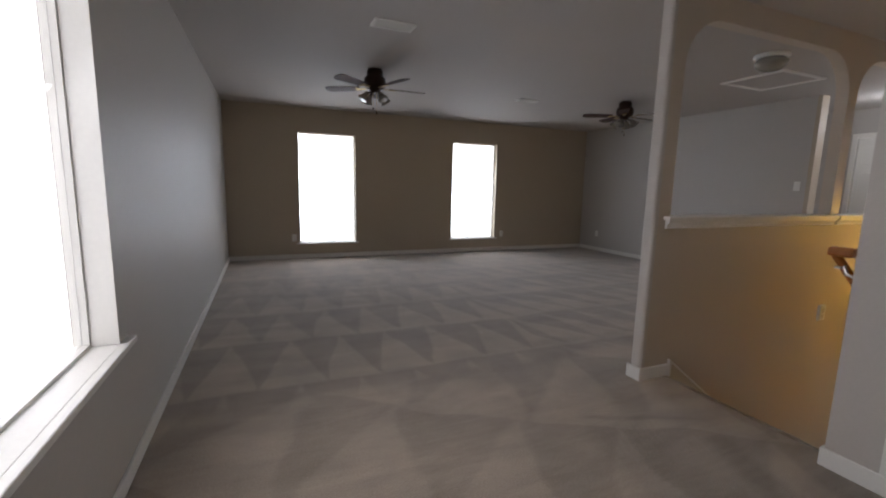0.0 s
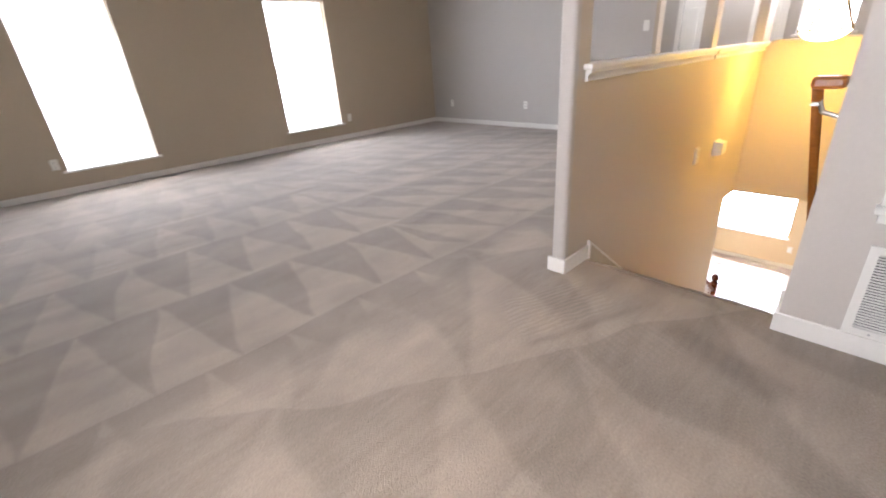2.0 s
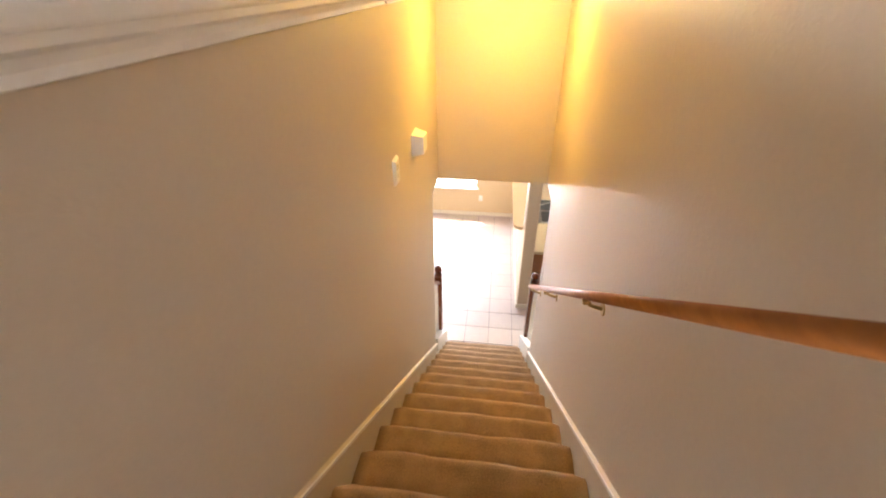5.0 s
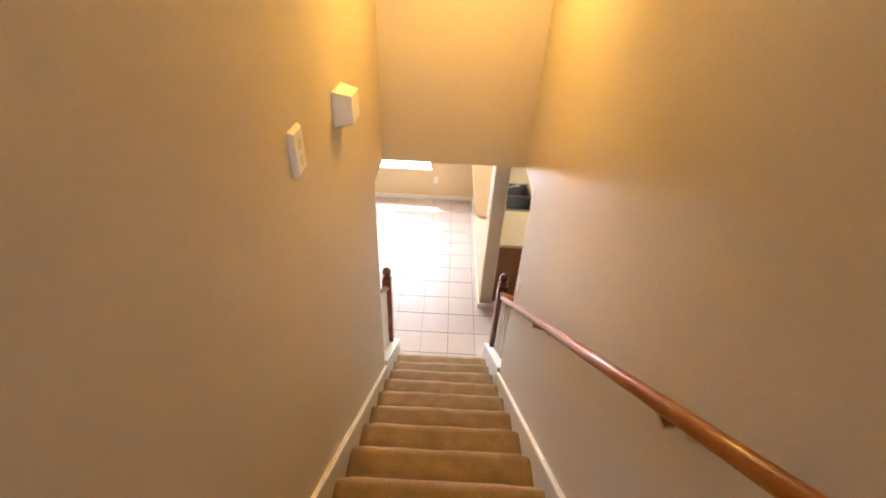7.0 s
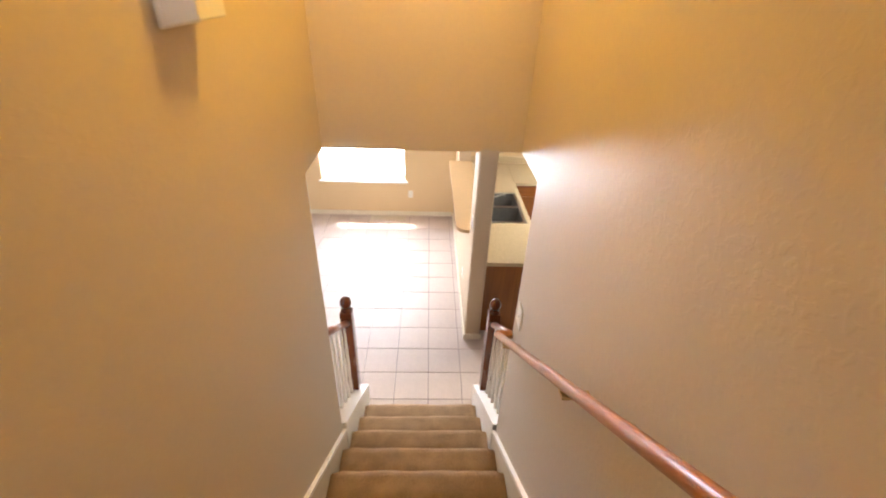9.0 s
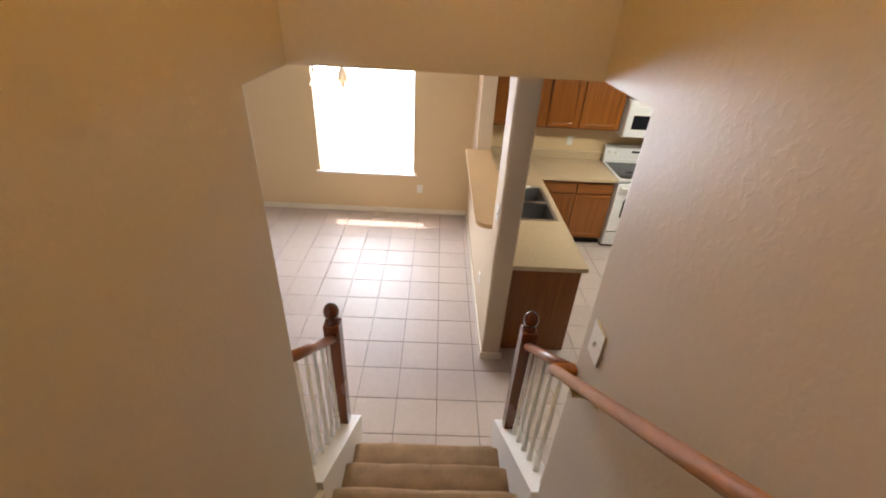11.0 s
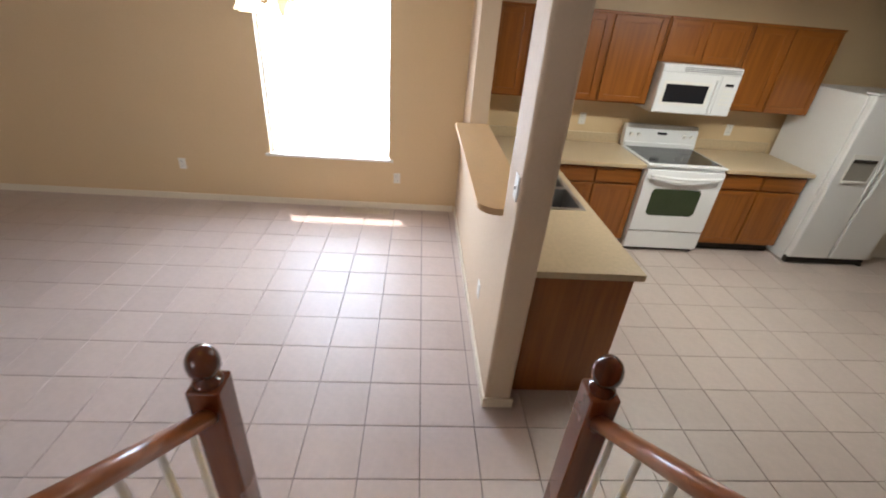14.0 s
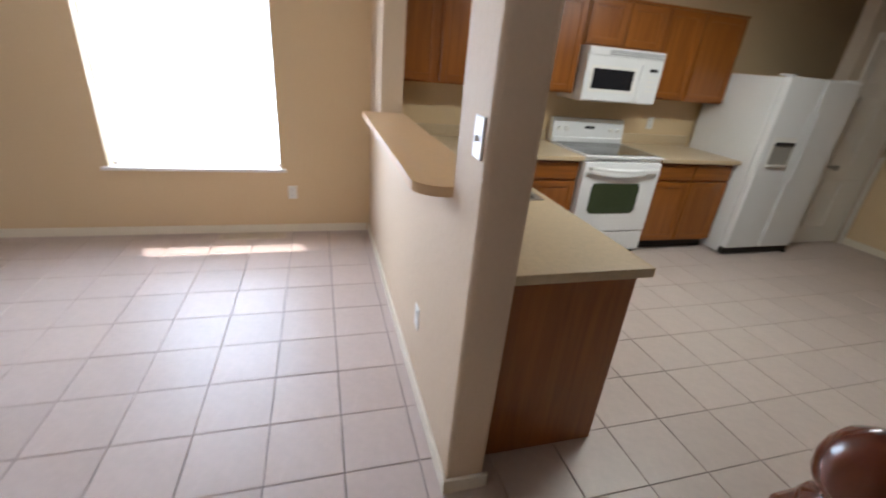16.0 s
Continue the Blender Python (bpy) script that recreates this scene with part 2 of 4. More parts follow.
def tile_material():
    m = mat("floor_tile_glaze", (0.55, 0.452, 0.398), 0.40, spec=0.5, vary=0.06, scale=4.0, fine=30.0, bump=0.03, bump_scale=30.0)
    nt = m.node_tree
    n, l = nt.nodes, nt.links
    b = n["Principled BSDF"]
    old = b.inputs["Base Color"].links[0].from_socket
    info = n.new("ShaderNodeObjectInfo")
    geo = n.new("ShaderNodeNewGeometry")
    add = n.new("ShaderNodeMath")
    add.operation = "ADD"
    l.new(info.outputs["Random"], add.inputs[0])
    l.new(geo.outputs["Random Per Island"], add.inputs[1])
    rng = n.new("ShaderNodeMapRange")
    rng.inputs["From Max"].default_value = 2.0
    rng.inputs["To Min"].default_value, rng.inputs["To Max"].default_value = 0.93, 1.07
    l.new(add.outputs[0], rng.inputs["Value"])
    mul = n.new("ShaderNodeVectorMath")
    mul.operation = "SCALE"
    l.new(old, mul.inputs[0])
    l.new(rng.outputs["Result"], mul.inputs["Scale"])
    l.new(mul.outputs["Vector"], b.inputs["Base Color"])
    return m


def glass_material():
    m = bpy.data.materials.new("window_glass")
    m.use_nodes = True
    b = m.node_tree.nodes["Principled BSDF"]
    b.inputs["Transmission Weight"].default_value = 1.0
    b.inputs["Roughness"].default_value = 0.0
    b.inputs["IOR"].default_value = 1.05
    return m


def glow(name, color, strength):
    m = bpy.data.materials.new(name)
    m.use_nodes = True
    b = m.node_tree.nodes["Principled BSDF"]
    b.inputs["Base Color"].default_value = (*color, 1)
    b.inputs["Emission Color"].default_value = (*color, 1)
    b.inputs["Emission Strength"].default_value = strength
    return m


M_TAN = mat("tan_wall_paint", (0.47, 0.39, 0.29), 0.55, vary=0.03, scale=1.2, bump=0.35, bump_scale=34.0)
M_BEIGE = mat("beige_wall_paint", (0.55, 0.465, 0.37), 0.46, vary=0.03, scale=1.2, knock=0.13)
M_LOWER = mat("warm_tan_wall_paint", (0.68, 0.51, 0.30), 0.5, vary=0.03, scale=1.2, bump=0.4, bump_scale=34.0)
M_DIVIDER = mat("warm_beige_wall_paint", (0.62, 0.485, 0.345), 0.75, vary=0.03, scale=1.2, bump=0.5, bump_scale=28.0, spec=0.25)
M_GREY = mat("greige_wall_paint", (0.485, 0.45, 0.41), 0.5, vary=0.03, scale=1.2, bump=0.35, bump_scale=34.0)
# beige wall paint paled: window light on west-facing faces put into the colour
M_DAYLIT = mat("daylit_wall_tone", (0.54, 0.492, 0.445), 0.5, vary=0.03, scale=1.2, bump=0.35, bump_scale=34.0)
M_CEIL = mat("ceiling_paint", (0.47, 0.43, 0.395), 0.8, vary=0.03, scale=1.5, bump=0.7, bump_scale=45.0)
M_TRIM = mat("white_trim_paint", (0.78, 0.75, 0.70), 0.4, vary=0.03, scale=4.0, bump=0.05)
# beige of the skirt face, with shade and carpet bounce put into the colour
M_SKIRT = mat("beige_skirt_tone", (0.62, 0.54, 0.42), 0.45, vary=0.03)
M_CARPET = carpet_material()
M_STAIR = mat("stair_carpet", (0.34, 0.225, 0.135), 0.95, vary=0.34, scale=9.0, fine=200.0, bump=0.7, bump_scale=260.0, spec=0.1)
M_TILE = tile_material()
M_GROUT = mat("tile_grout", (0.07, 0.056, 0.046), 0.9, vary=0.2, scale=5.0)
M_OAK = wood("honey_oak", (0.215, 0.062, 0.008), (0.33, 0.106, 0.015), 0.33)
M_OAKH = wood("honey_oak_rail", (0.215, 0.062, 0.008), (0.33, 0.106, 0.015), 0.33, axis=1)
M_RAIL = wood("orange_oak_handrail", (0.27, 0.085, 0.012), (0.40, 0.135, 0.022), 0.34, axis=0, coat=0.15)
M_NEWEL = wood("red_oak_newel", (0.11, 0.027, 0.009), (0.19, 0.05, 0.017), 0.26, axis=2, coat=0.45)
M_FINIAL = wood("dark_red_finial", (0.07, 0.015, 0.006), (0.13, 0.028, 0.010), 0.24, axis=2, coat=0.5)
M_BALRAIL = wood("red_oak_balustrade_rail", (0.19, 0.058, 0.017), (0.30, 0.100, 0.031), 0.3, axis=0, coat=0.35)
M_CREAM = mat("cream_baluster_paint", (0.78, 0.71, 0.58), 0.4, vary=0.04)
M_COUNTER = mat("speckled_laminate", (0.56, 0.43, 0.27), 0.35, vary=0.12, scale=40.0, fine=180.0)
M_BAR = mat("tan_laminate_bar", (0.60, 0.39, 0.205), 0.42, vary=0.06, scale=6.0, fine=45.0)
M_WHITE = mat("white_enamel", (0.80, 0.80, 0.79), 0.25, vary=0.02, coat=0.3)
M_WHITEP = mat("white_plastic", (0.78, 0.76, 0.71), 0.4, vary=0.02)
M_FRIDGE = mat("textured_white_steel", (0.76, 0.76, 0.75), 0.35, vary=0.02, bump=0.12, bump_scale=220.0)
M_BLACK = mat("black_glass", (0.015, 0.015, 0.018), 0.08, vary=0.1)
M_BURNER = mat("burner_mark", (0.03, 0.03, 0.032), 0.14, vary=0.1)
# grey of the strips that stand in for shade in the microwave's slots
M_VENTSLOT = mat("grey_vent_slot", (0.16, 0.16, 0.16), 0.6)
M_OVENGL = mat("green_tinted_oven_glass", (0.035, 0.05, 0.022), 0.1, vary=0.2)
# near-black for small dark parts and for shade painted into gaps and recesses
M_DARK = mat("dark_parts_and_gap_shade", (0.03, 0.025, 0.02), 0.8)
M_STEEL = mat("brushed_steel", (0.45, 0.44, 0.42), 0.32, metal=1.0, vary=0.1, scale=10.0)
# steel darkened for the sink bowls, their inner shade put into the colour
M_SINK = mat("shaded_steel", (0.26, 0.255, 0.25), 0.33, metal=0.6, vary=0.15, scale=10.0)
M_BRONZE = mat("dark_bronze", (0.06, 0.035, 0.025), 0.35, metal=0.8, vary=0.15)
M_BLADE = wood("walnut_fan_blade", (0.03, 0.012, 0.008), (0.07, 0.03, 0.018), 0.62, axis=0, coat=0.0)
M_BRASS = mat("aged_brass", (0.50, 0.36, 0.16), 0.3, metal=1.0, vary=0.1)
M_GLASS = glass_material()
M_LAMP = glow("frosted_lamp_glass", WARM, 38.0)
M_TUBE = glow("lit_tube_diffuser", (0.95, 1.0, 0.97), 5.6)
M_SHADE = glow("lit_frosted_shade", (1.0, 0.86, 0.62), 2.6)
M_FROST = mat("unlit_frosted_glass", (0.26, 0.23, 0.19), 0.2, vary=0.05, coat=0.5)
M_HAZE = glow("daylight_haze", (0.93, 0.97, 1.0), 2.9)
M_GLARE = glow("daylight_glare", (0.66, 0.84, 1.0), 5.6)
M_LAWN = mat("dry_lawn", (0.25, 0.24, 0.14), 0.95, vary=0.3, scale=0.6, fine=20.0)


# building helpers
def thing(name, at, label, category, group="", kind=""):
    ob = new(name)
    ob.location = at
    ob.empty_display_size = 0.05
    return tagged(ob, label, category, group, kind)


def mesh(name, bm, material):
    me = bpy.data.meshes.new(name)
    bmesh.ops.recalc_face_normals(bm, faces=bm.faces)
    bm.to_mesh(me)
    bm.free()
    me.materials.append(material)
    return me


def part(name, bm, material, parent=None, label="", smooth=False):
    ob = new(name, mesh(name, bm, material))
    if smooth:
        for p in ob.data.polygons:
            p.use_smooth = True
    if parent is not None:
        ob.parent = parent
        if parent.type == "EMPTY":
            ob.matrix_parent_inverse = Matrix.Translation(-parent.location)
    if label:
        ob["label"] = label
    return ob


def structure(name, bm, material, label, category):
    return tagged(part(name, bm, material), label, category, kind="structure")


def box(bm, x0, x1, y0, y1, z0, z1, bevel=0.0):
    x0, x1, y0, y1, z0, z1 = min(x0, x1), max(x0, x1), min(y0, y1), max(y0, y1), min(z0, z1), max(z0, z1)
    r = bmesh.ops.create_cube(bm, size=1)
    vs = r["verts"]
    for v in vs:
        v.co = Vector(((x0 + x1) / 2 + v.co.x * (x1 - x0), (y0 + y1) / 2 + v.co.y * (y1 - y0), (z0 + z1) / 2 + v.co.z * (z1 - z0)))
    if bevel:
        es = list({e for v in vs for e in v.link_edges})
        bmesh.ops.bevel(bm, geom=es, offset=min(bevel, 0.45 * min(x1 - x0, y1 - y0, z1 - z0)), segments=2, affect="EDGES", profile=0.5)
    return bm


def boxed(*a, bevel=0.0):
    return box(bmesh.new(), *a, bevel=bevel)


def prism(bm, outline, axis, a, b):
    """A flat outline of (u, v) pairs, drawn out along an axis from a to b."""
    def at(u, v, w):
        return {"x": (w, u, v), "y": (u, w, v), "z": (u, v, w)}[axis]
    lo = [bm.verts.new(at(u, v, a)) for u, v in outline]
    hi = [bm.verts.new(at(u, v, b)) for u, v in outline]
    bm.faces.new(lo)
    bm.faces.new(hi[::-1])
    for i in range(len(lo)):
        j = (i + 1) % len(lo)
        bm.faces.new((lo[i], lo[j], hi[j], hi[i]))
    return bm


def tube(bm, p, q, r, sides=12, r2=None):
    p, q = Vector(p), Vector(q)
    m = Matrix.Translation((p + q) / 2) @ (q - p).to_track_quat("Z", "Y").to_matrix().to_4x4()
    bmesh.ops.create_cone(bm, cap_ends=True, segments=sides, radius1=r, radius2=r if r2 is None else r2, depth=(q - p).length, matrix=m)
    return bm


def ball(bm, c, r, sz=1.0, seg=16):
    bmesh.ops.create_uvsphere(bm, u_segments=seg, v_segments=seg // 2 + 2, radius=r, matrix=Matrix.Translation(c) @ Matrix.Diagonal((1, 1, sz, 1)))
    return bm


def lathe(bm, c, profile, sides=20):
    """Turned shape about a vertical axis through c; profile of (radius, height)."""
    rings = []
    for r, z in profile:
        rings.append([bm.verts.new((c[0] + r * math.cos(2 * math.pi * i / sides), c[1] + r * math.sin(2 * math.pi * i / sides), c[2] + z)) for i in range(sides)])
    for a, b in zip(rings, rings[1:]):
        for i in range(sides):
            j = (i + 1) % sides
            bm.faces.new((a[i], a[j], b[j], b[i]))
    bm.faces.new(rings[0][::-1])
    bm.faces.new(rings[-1])
    return bm


def wall_with_holes(bm, axis, at0, at1, u0, u1, z0, z1, holes):
    """A slab across an axis, in one piece, cut by holes (u0, u1, z0, z1)."""
    def inside(v, lo, hi):
        return lo - 1e-6 < v < hi + 1e-6
    us = sorted({round(v, 5) for v in [u0, u1] + [h for q in holes for h in q[:2]] if inside(v, u0, u1)})
    zs = sorted({round(v, 5) for v in [z0, z1] + [h for q in holes for h in q[2:]] if inside(v, z0, z1)})

    def solid(i, j):
        if not (0 <= i < len(us) - 1 and 0 <= j < len(zs) - 1):
            return False
        cu, cz = (us[i] + us[i + 1]) / 2, (zs[j] + zs[j + 1]) / 2
        return not any(q[0] < cu < q[1] and q[2] < cz < q[3] for q in holes)
    verts = {}

    def v(i, j, k):
        if (i, j, k) not in verts:
            w = (at0, at1)[k]
            verts[i, j, k] = bm.verts.new({"x": (w, us[i], zs[j]), "y": (us[i], w, zs[j]), "z": (us[i], zs[j], w)}[axis])
        return verts[i, j, k]
    for i in range(len(us) - 1):
        for j in range(len(zs) - 1):
            if not solid(i, j):
                continue
            for k in (0, 1):
                bm.faces.new((v(i, j, k), v(i + 1, j, k), v(i + 1, j + 1, k), v(i, j + 1, k)))
            for di, dj, p, q in ((-1, 0, (i, j), (i, j + 1)), (1, 0, (i + 1, j), (i + 1, j + 1)), (0, -1, (i, j), (i + 1, j)), (0, 1, (i, j + 1), (i + 1, j + 1))):
                if not solid(i + di, j + dj):
                    bm.faces.new((v(*p, 0), v(*q, 0), v(*q, 1), v(*p, 1)))
    return bm


def fillet(bm, u, z, r, su, sz, axis, a, b, steps=10):
    """Fills an opening's corner at (u, z) so that it becomes round; su, sz point into the opening."""
    pts = [(u, z)]
    for i in range(steps + 1):
        t = math.pi / 2 * i / steps
        pts.append((u + su * r * (1 - math.sin(t)), z + sz * r * (1 - math.cos(t))))
    return prism(bm, pts, axis, a, b)


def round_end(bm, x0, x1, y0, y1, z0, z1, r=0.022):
    """The last bit of a wall from x0 to its free end x1, with rounded plaster corners."""
    s = 1 if x1 > x0 else -1
    pts = [(x0, y0)]
    for i in range(7):
        t = math.pi / 2 * i / 6
        pts.append((x1 - s * r * (1 - math.sin(t)), y0 + r * (1 - math.cos(t))))
    for i in range(7):
        t = math.pi / 2 * i / 6
        pts.append((x1 - s * r * (1 - math.cos(t)), y1 - r * (1 - math.sin(t))))
    pts.append((x0, y1))
    return prism(bm, pts, "z", z0, z1)


# plan
LOW = -2.904            # lower floor
CLG = 2.42              # upper ceiling
LCLG = -0.41            # lower ceiling
YL, YR = 2.035, 1.085   # faces of the stair walls
YL2, YR2 = 2.117, 0.965
XC, XV = 2.660, 2.770   # column end, vent wall
XH, XE, XEN = 6.123, 5.797, 5.822   # header over the stair foot, ends of the lower stair walls
NX, RUN, RISE = 2.92, 0.2535, 2.904 / 15
SK, PITCH = 2.92, 0.768   # head and pitch of the skirts, rails and curbs
YN, XW, XEA = 7.39, -0.11, 6.69
XD = 10.167             # lower east wall
YS = -4.20


def nose(x):
    return -(x - SK) * PITCH


# large structure, upper floor
bm = bmesh.new()
box(bm, XW - 0.15, NX - 0.052, -2.2, YN + 0.15, -0.14, 0)
box(bm, NX - 0.052, 8.35, YL2, YN + 0.15, -0.14, 0)
box(bm, XH + 0.12, 8.35, 0.2, YL2, -0.14, 0)
structure("floor_upper", bm, M_CARPET, "beige cut-pile carpet with vacuum wedge marks", "carpet")

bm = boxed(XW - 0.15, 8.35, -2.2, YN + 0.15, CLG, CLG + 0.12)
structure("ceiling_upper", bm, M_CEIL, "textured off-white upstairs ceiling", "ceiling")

bm = wall_with_holes(bmesh.new(), "y", YN, YN + 0.15, XW - 0.15, XEA + 0.12, -0.14, CLG, [(0.95, 1.86, 0.26, 2.03), (3.65, 4.57, 0.26, 2.03)])
structure("wall_north", bm, M_TAN, "tan painted wall with two tall windows", "wall")
bm = wall_with_holes(bmesh.new(), "x", XW - 0.15, XW, -2.2, YN, -0.14, CLG, [(0.65, 2.095, 0.575, 2.03)])
structure("wall_west", bm, M_GREY, "greige painted wall with a wide window", "wall")
bm = wall_with_holes(bmesh.new(), "x", XEA, XEA + 0.12, 3.33, YN, 0, CLG, [])
structure("wall_east_upper", bm, M_GREY, "greige painted wall of the carpeted room", "wall")
bm = boxed(XW, XV + 0.12, -2.2, -2.08, 0, CLG)
structure("wall_south", bm, M_GREY, "greige painted wall behind the landing", "wall")
bm = boxed(XV, XV + 0.12, -2.08, YR, 0, CLG)
# daylight on this wall is put into its paler colour
structure("wall_vent", bm, M_DAYLIT, "wall beside the stair head, paled for the daylight on it", "wall")

# stair walls
bm = bmesh.new()
box(bm, XV, XE - 0.04, YR2, YR, LOW, LCLG)
round_end(bm, XE - 0.04, XE, YR2, YR, LOW, LCLG)
box(bm, XV + 0.12, 8.35, YR2, YR, 0.0, CLG)
box(bm, XV, 8.35, YR2, YR, LCLG, 0.0)
structure("wall_stair_south", bm, M_BEIGE, "textured beige stair wall with handrail", "wall")
bm = bmesh.new()
A1, A2, A3, A4, AB, AT, AR = 2.80, 4.55, 4.665, 6.00, 1.05, 2.27, 0.30
box(bm, SK - 0.1, XEN - 0.04, YL, YL2, LOW, LCLG)
round_end(bm, XEN - 0.04, XEN, YL, YL2, LOW, LCLG)
wall_with_holes(bm, "y", YL, YL2, XC + 0.04, XH + 0.12, 0.0, CLG, [(A1, A2, AB, AT), (A3, A4, AB, AT)])
box(bm, SK - 0.1, XH + 0.12, YL, YL2, LCLG, 0.0)
for u, s in ((A1, 1), (A2, -1), (A3, 1), (A4, -1)):
    fillet(bm, u, AT, AR, s, -1, "y", YL, YL2)
structure("wall_stair_north", bm, M_BEIGE, "beige stair wall with two round-cornered openings", "wall")
bm = boxed(XH, XH + 0.12, YR, YL, LCLG, 1.06)
# end of the same wall, coloured paler for the window light it catches
structure("trim_column_end", round_end(bmesh.new(), XC + 0.04, XC, YL, YL2, 0, CLG), M_DAYLIT, "rounded end of the stair wall, paled for window light", "trim")
structure("wall_stair_end", bm, M_BEIGE, "beige half wall above the stair foot", "wall")

# hall beyond the stairwell
bm = wall_with_holes(bmesh.new(), "x", 8.20, 8.32, YR2, 4.3, 0, CLG, [(1.62, 2.16, 1.10, 2.03), (2.35, 2.62, 0, 2.03), (3.12, 3.56, 0, 2.03)])
structure("wall_hall_east", bm, M_GREY, "greige hall wall with doors and a small window", "wall")
bm = boxed(XEA + 0.12, 8.32, 4.18, 4.30, 0, CLG)
structure("wall_hall_north", bm, M_GREY, "greige end wall of the hall", "wall")

# large structure, lower floor
bm = boxed(1.9, XD + 0.15, YS - 0.15, YN + 0.15, LOW - 0.2, LOW - 0.012)
structure("floor_lower", bm, M_GROUT, "grouted bed of the tiled lower floor", "floor")
bm = bmesh.new()
box(bm, 1.9, XV, YS, YN, LCLG, LCLG + 0.12)
box(bm, XV, XD, YL2, YN, LCLG, LCLG + 0.12)
box(bm, XV, XD, YS, YR2, LCLG, LCLG + 0.12)
box(bm, XH + 0.12, XD, YR2, YL2, LCLG, LCLG + 0.12)
structure("ceiling_lower", bm, M_CEIL, "textured ceiling over dining room and kitchen", "ceiling")
bm = wall_with_holes(bmesh.new(), "x", XD, XD + 0.15, YS, YN, LOW, LCLG, [(1.875, 3.12, -2.33, -0.80)])
structure("wall_east_lower", bm, M_LOWER, "tan painted wall with a dining window", "wall")
structure("wall_north_lower", boxed(1.9, XD + 0.15, YN, YN + 0.15, LOW, LCLG), M_LOWER, "tan painted dining room wall", "wall")
bm = boxed(1.9, XD + 0.15, YS - 0.15, YS, LOW, LCLG)
structure("wall_south_lower", bm, M_LOWER, "tan painted kitchen wall", "wall")
structure("wall_west_lower", boxed(1.9, 2.05, YS, YN, LOW, LCLG), M_BEIGE, "tan painted wall behind the stairs", "wall")
bm = wall_with_holes(bmesh.new(), "x", 9.46, 9.58, YS, -3.16, LOW, LCLG, [(-4.12, -3.36, LOW, LOW + 2.03)])
structure("wall_pantry", bm, M_BEIGE, "tan painted pantry wall beside the fridge", "wall")
KX0, KY0, KY1 = 7.43, 0.965, 1.122
bm = bmesh.new()
round_end(bm, KX0 + 0.04, KX0, KY0, KY1, LOW, LCLG)
wall_with_holes(bm, "y", KY0, KY1, KX0 + 0.04, XD, LOW, LCLG, [(7.69, 9.55, -1.78, -0.57)])
fillet(bm, 7.69, -0.57, 0.22, 1, -1, "y", KY0, KY1)
fillet(bm, 9.55, -0.57, 0.22, -1, -1, "y", KY0, KY1)
structure("wall_kitchen_divider", bm, M_DIVIDER, "beige divider wall with a round-cornered serving hatch", "wall")

# ground outside
bm = bmesh.new()
box(bm, -400, 400, -400, 400, -3.4, -3.25)
structure("ground", bm, M_LAWN, "dry lawn around the house", "ground")

# trim: baseboards
def baseboard(name, x0, x1, y0, y1, z, label, h=0.072):
    bm = bmesh.new()
    box(bm, x0, x1, y0, y1, z, z + h, bevel=0.004)
    structure(name, bm, M_TRIM if z == 0 else M_CREAM, label, "baseboard")


BB = "white painted baseboard"
baseboard("baseboard_1", XW, XW + 0.014, -2.08, YN, 0, BB)
baseboard("baseboard_2", XW + 0.014, XEA, YN - 0.014, YN, 0, BB)
baseboard("baseboard_3", XEA - 0.014, XEA, 3.40, YN - 0.014, 0, BB)
baseboard("baseboard_4", XC - 0.014, XC, YL - 0.014, YL2 + 0.014, 0, BB, 0.085)
baseboard("baseboard_5", XC, SK - 0.012, YL - 0.014, YL, 0, BB, 0.085)
baseboard("baseboard_6", XV - 0.014, XV, -2.08, YR + 0.014, 0, BB, 0.085)
baseboard("baseboard_7", XD - 0.014, XD, 1.145, YN, LOW, BB)
baseboard("baseboard_8", KX0, XD - 0.014, KY1, KY1 + 0.014, LOW, BB)
baseboard("baseboard_9", KX0 - 0.014, KX0, KY0 - 0.014, KY1 + 0.014, LOW, BB)
baseboard("baseboard_10", 3.0, 9.46, YS, YS + 0.014, LOW, BB)
baseboard("baseboard_11", XC, XEA, YL2, YL2 + 0.014, 0, BB)
baseboard("baseboard_12", XV, SK - 0.012, YR, YR + 0.014, 0, BB, 0.085)


# stairs
stairs = thing("staircase", (NX, 1.56, LOW), "straight flight of tan carpeted stairs with white skirts", "stairs")
for k in range(15):
    x, z = NX + RUN * k, -RISE * k
    nxt = x + RUN
    back = NX - 0.05 if k == 0 else x - RUN - 0.03
    pts = [(back, z), (max(x - 0.10, back + 0.005), z + 0.001), (x - 0.05, z + (0.005 if k else 0.0)), (x - 0.025, z + (0.004 if k else -0.001)), (x - 0.006, z - 0.005), (x + 0.004, z - 0.022), (x + 0.001, z - 0.042), (x - 0.014, z - 0.056), (x - 0.032, z - 0.062), (x - 0.034, z - RISE), (back, z - RISE)]
    # carpet rolled over the nose, a little uneven along its width
    bm = bmesh.new()
    cuts = 18
    rings = []
    for c in range(cuts + 1):
        y = YR + 0.017 + (YL - YR - 0.034) * c / cuts
        edge = 0.012 if c in (0, cuts) else 0.0
        wob = noise.noise((y * 9.0, k * 3.7, 0.5)) * 0.006
        ring = []
        for i, (px, pz) in enumerate(pts):
            f = 1.0 if 2 <= i <= 7 else 0.0
            ring.append(bm.verts.new((px + f * (wob - edge), y, pz + f * (wob * 0.6 - edge * 0.5))))
        rings.append(ring)
    for p, q in zip(rings, rings[1:]):
        for i in range(len(pts)):
            j = (i + 1) % len(pts)
            bm.faces.new((p[i], p[j], q[j], q[i]))
    bm.faces.new(rings[0])
    bm.faces.new(rings[-1][::-1])
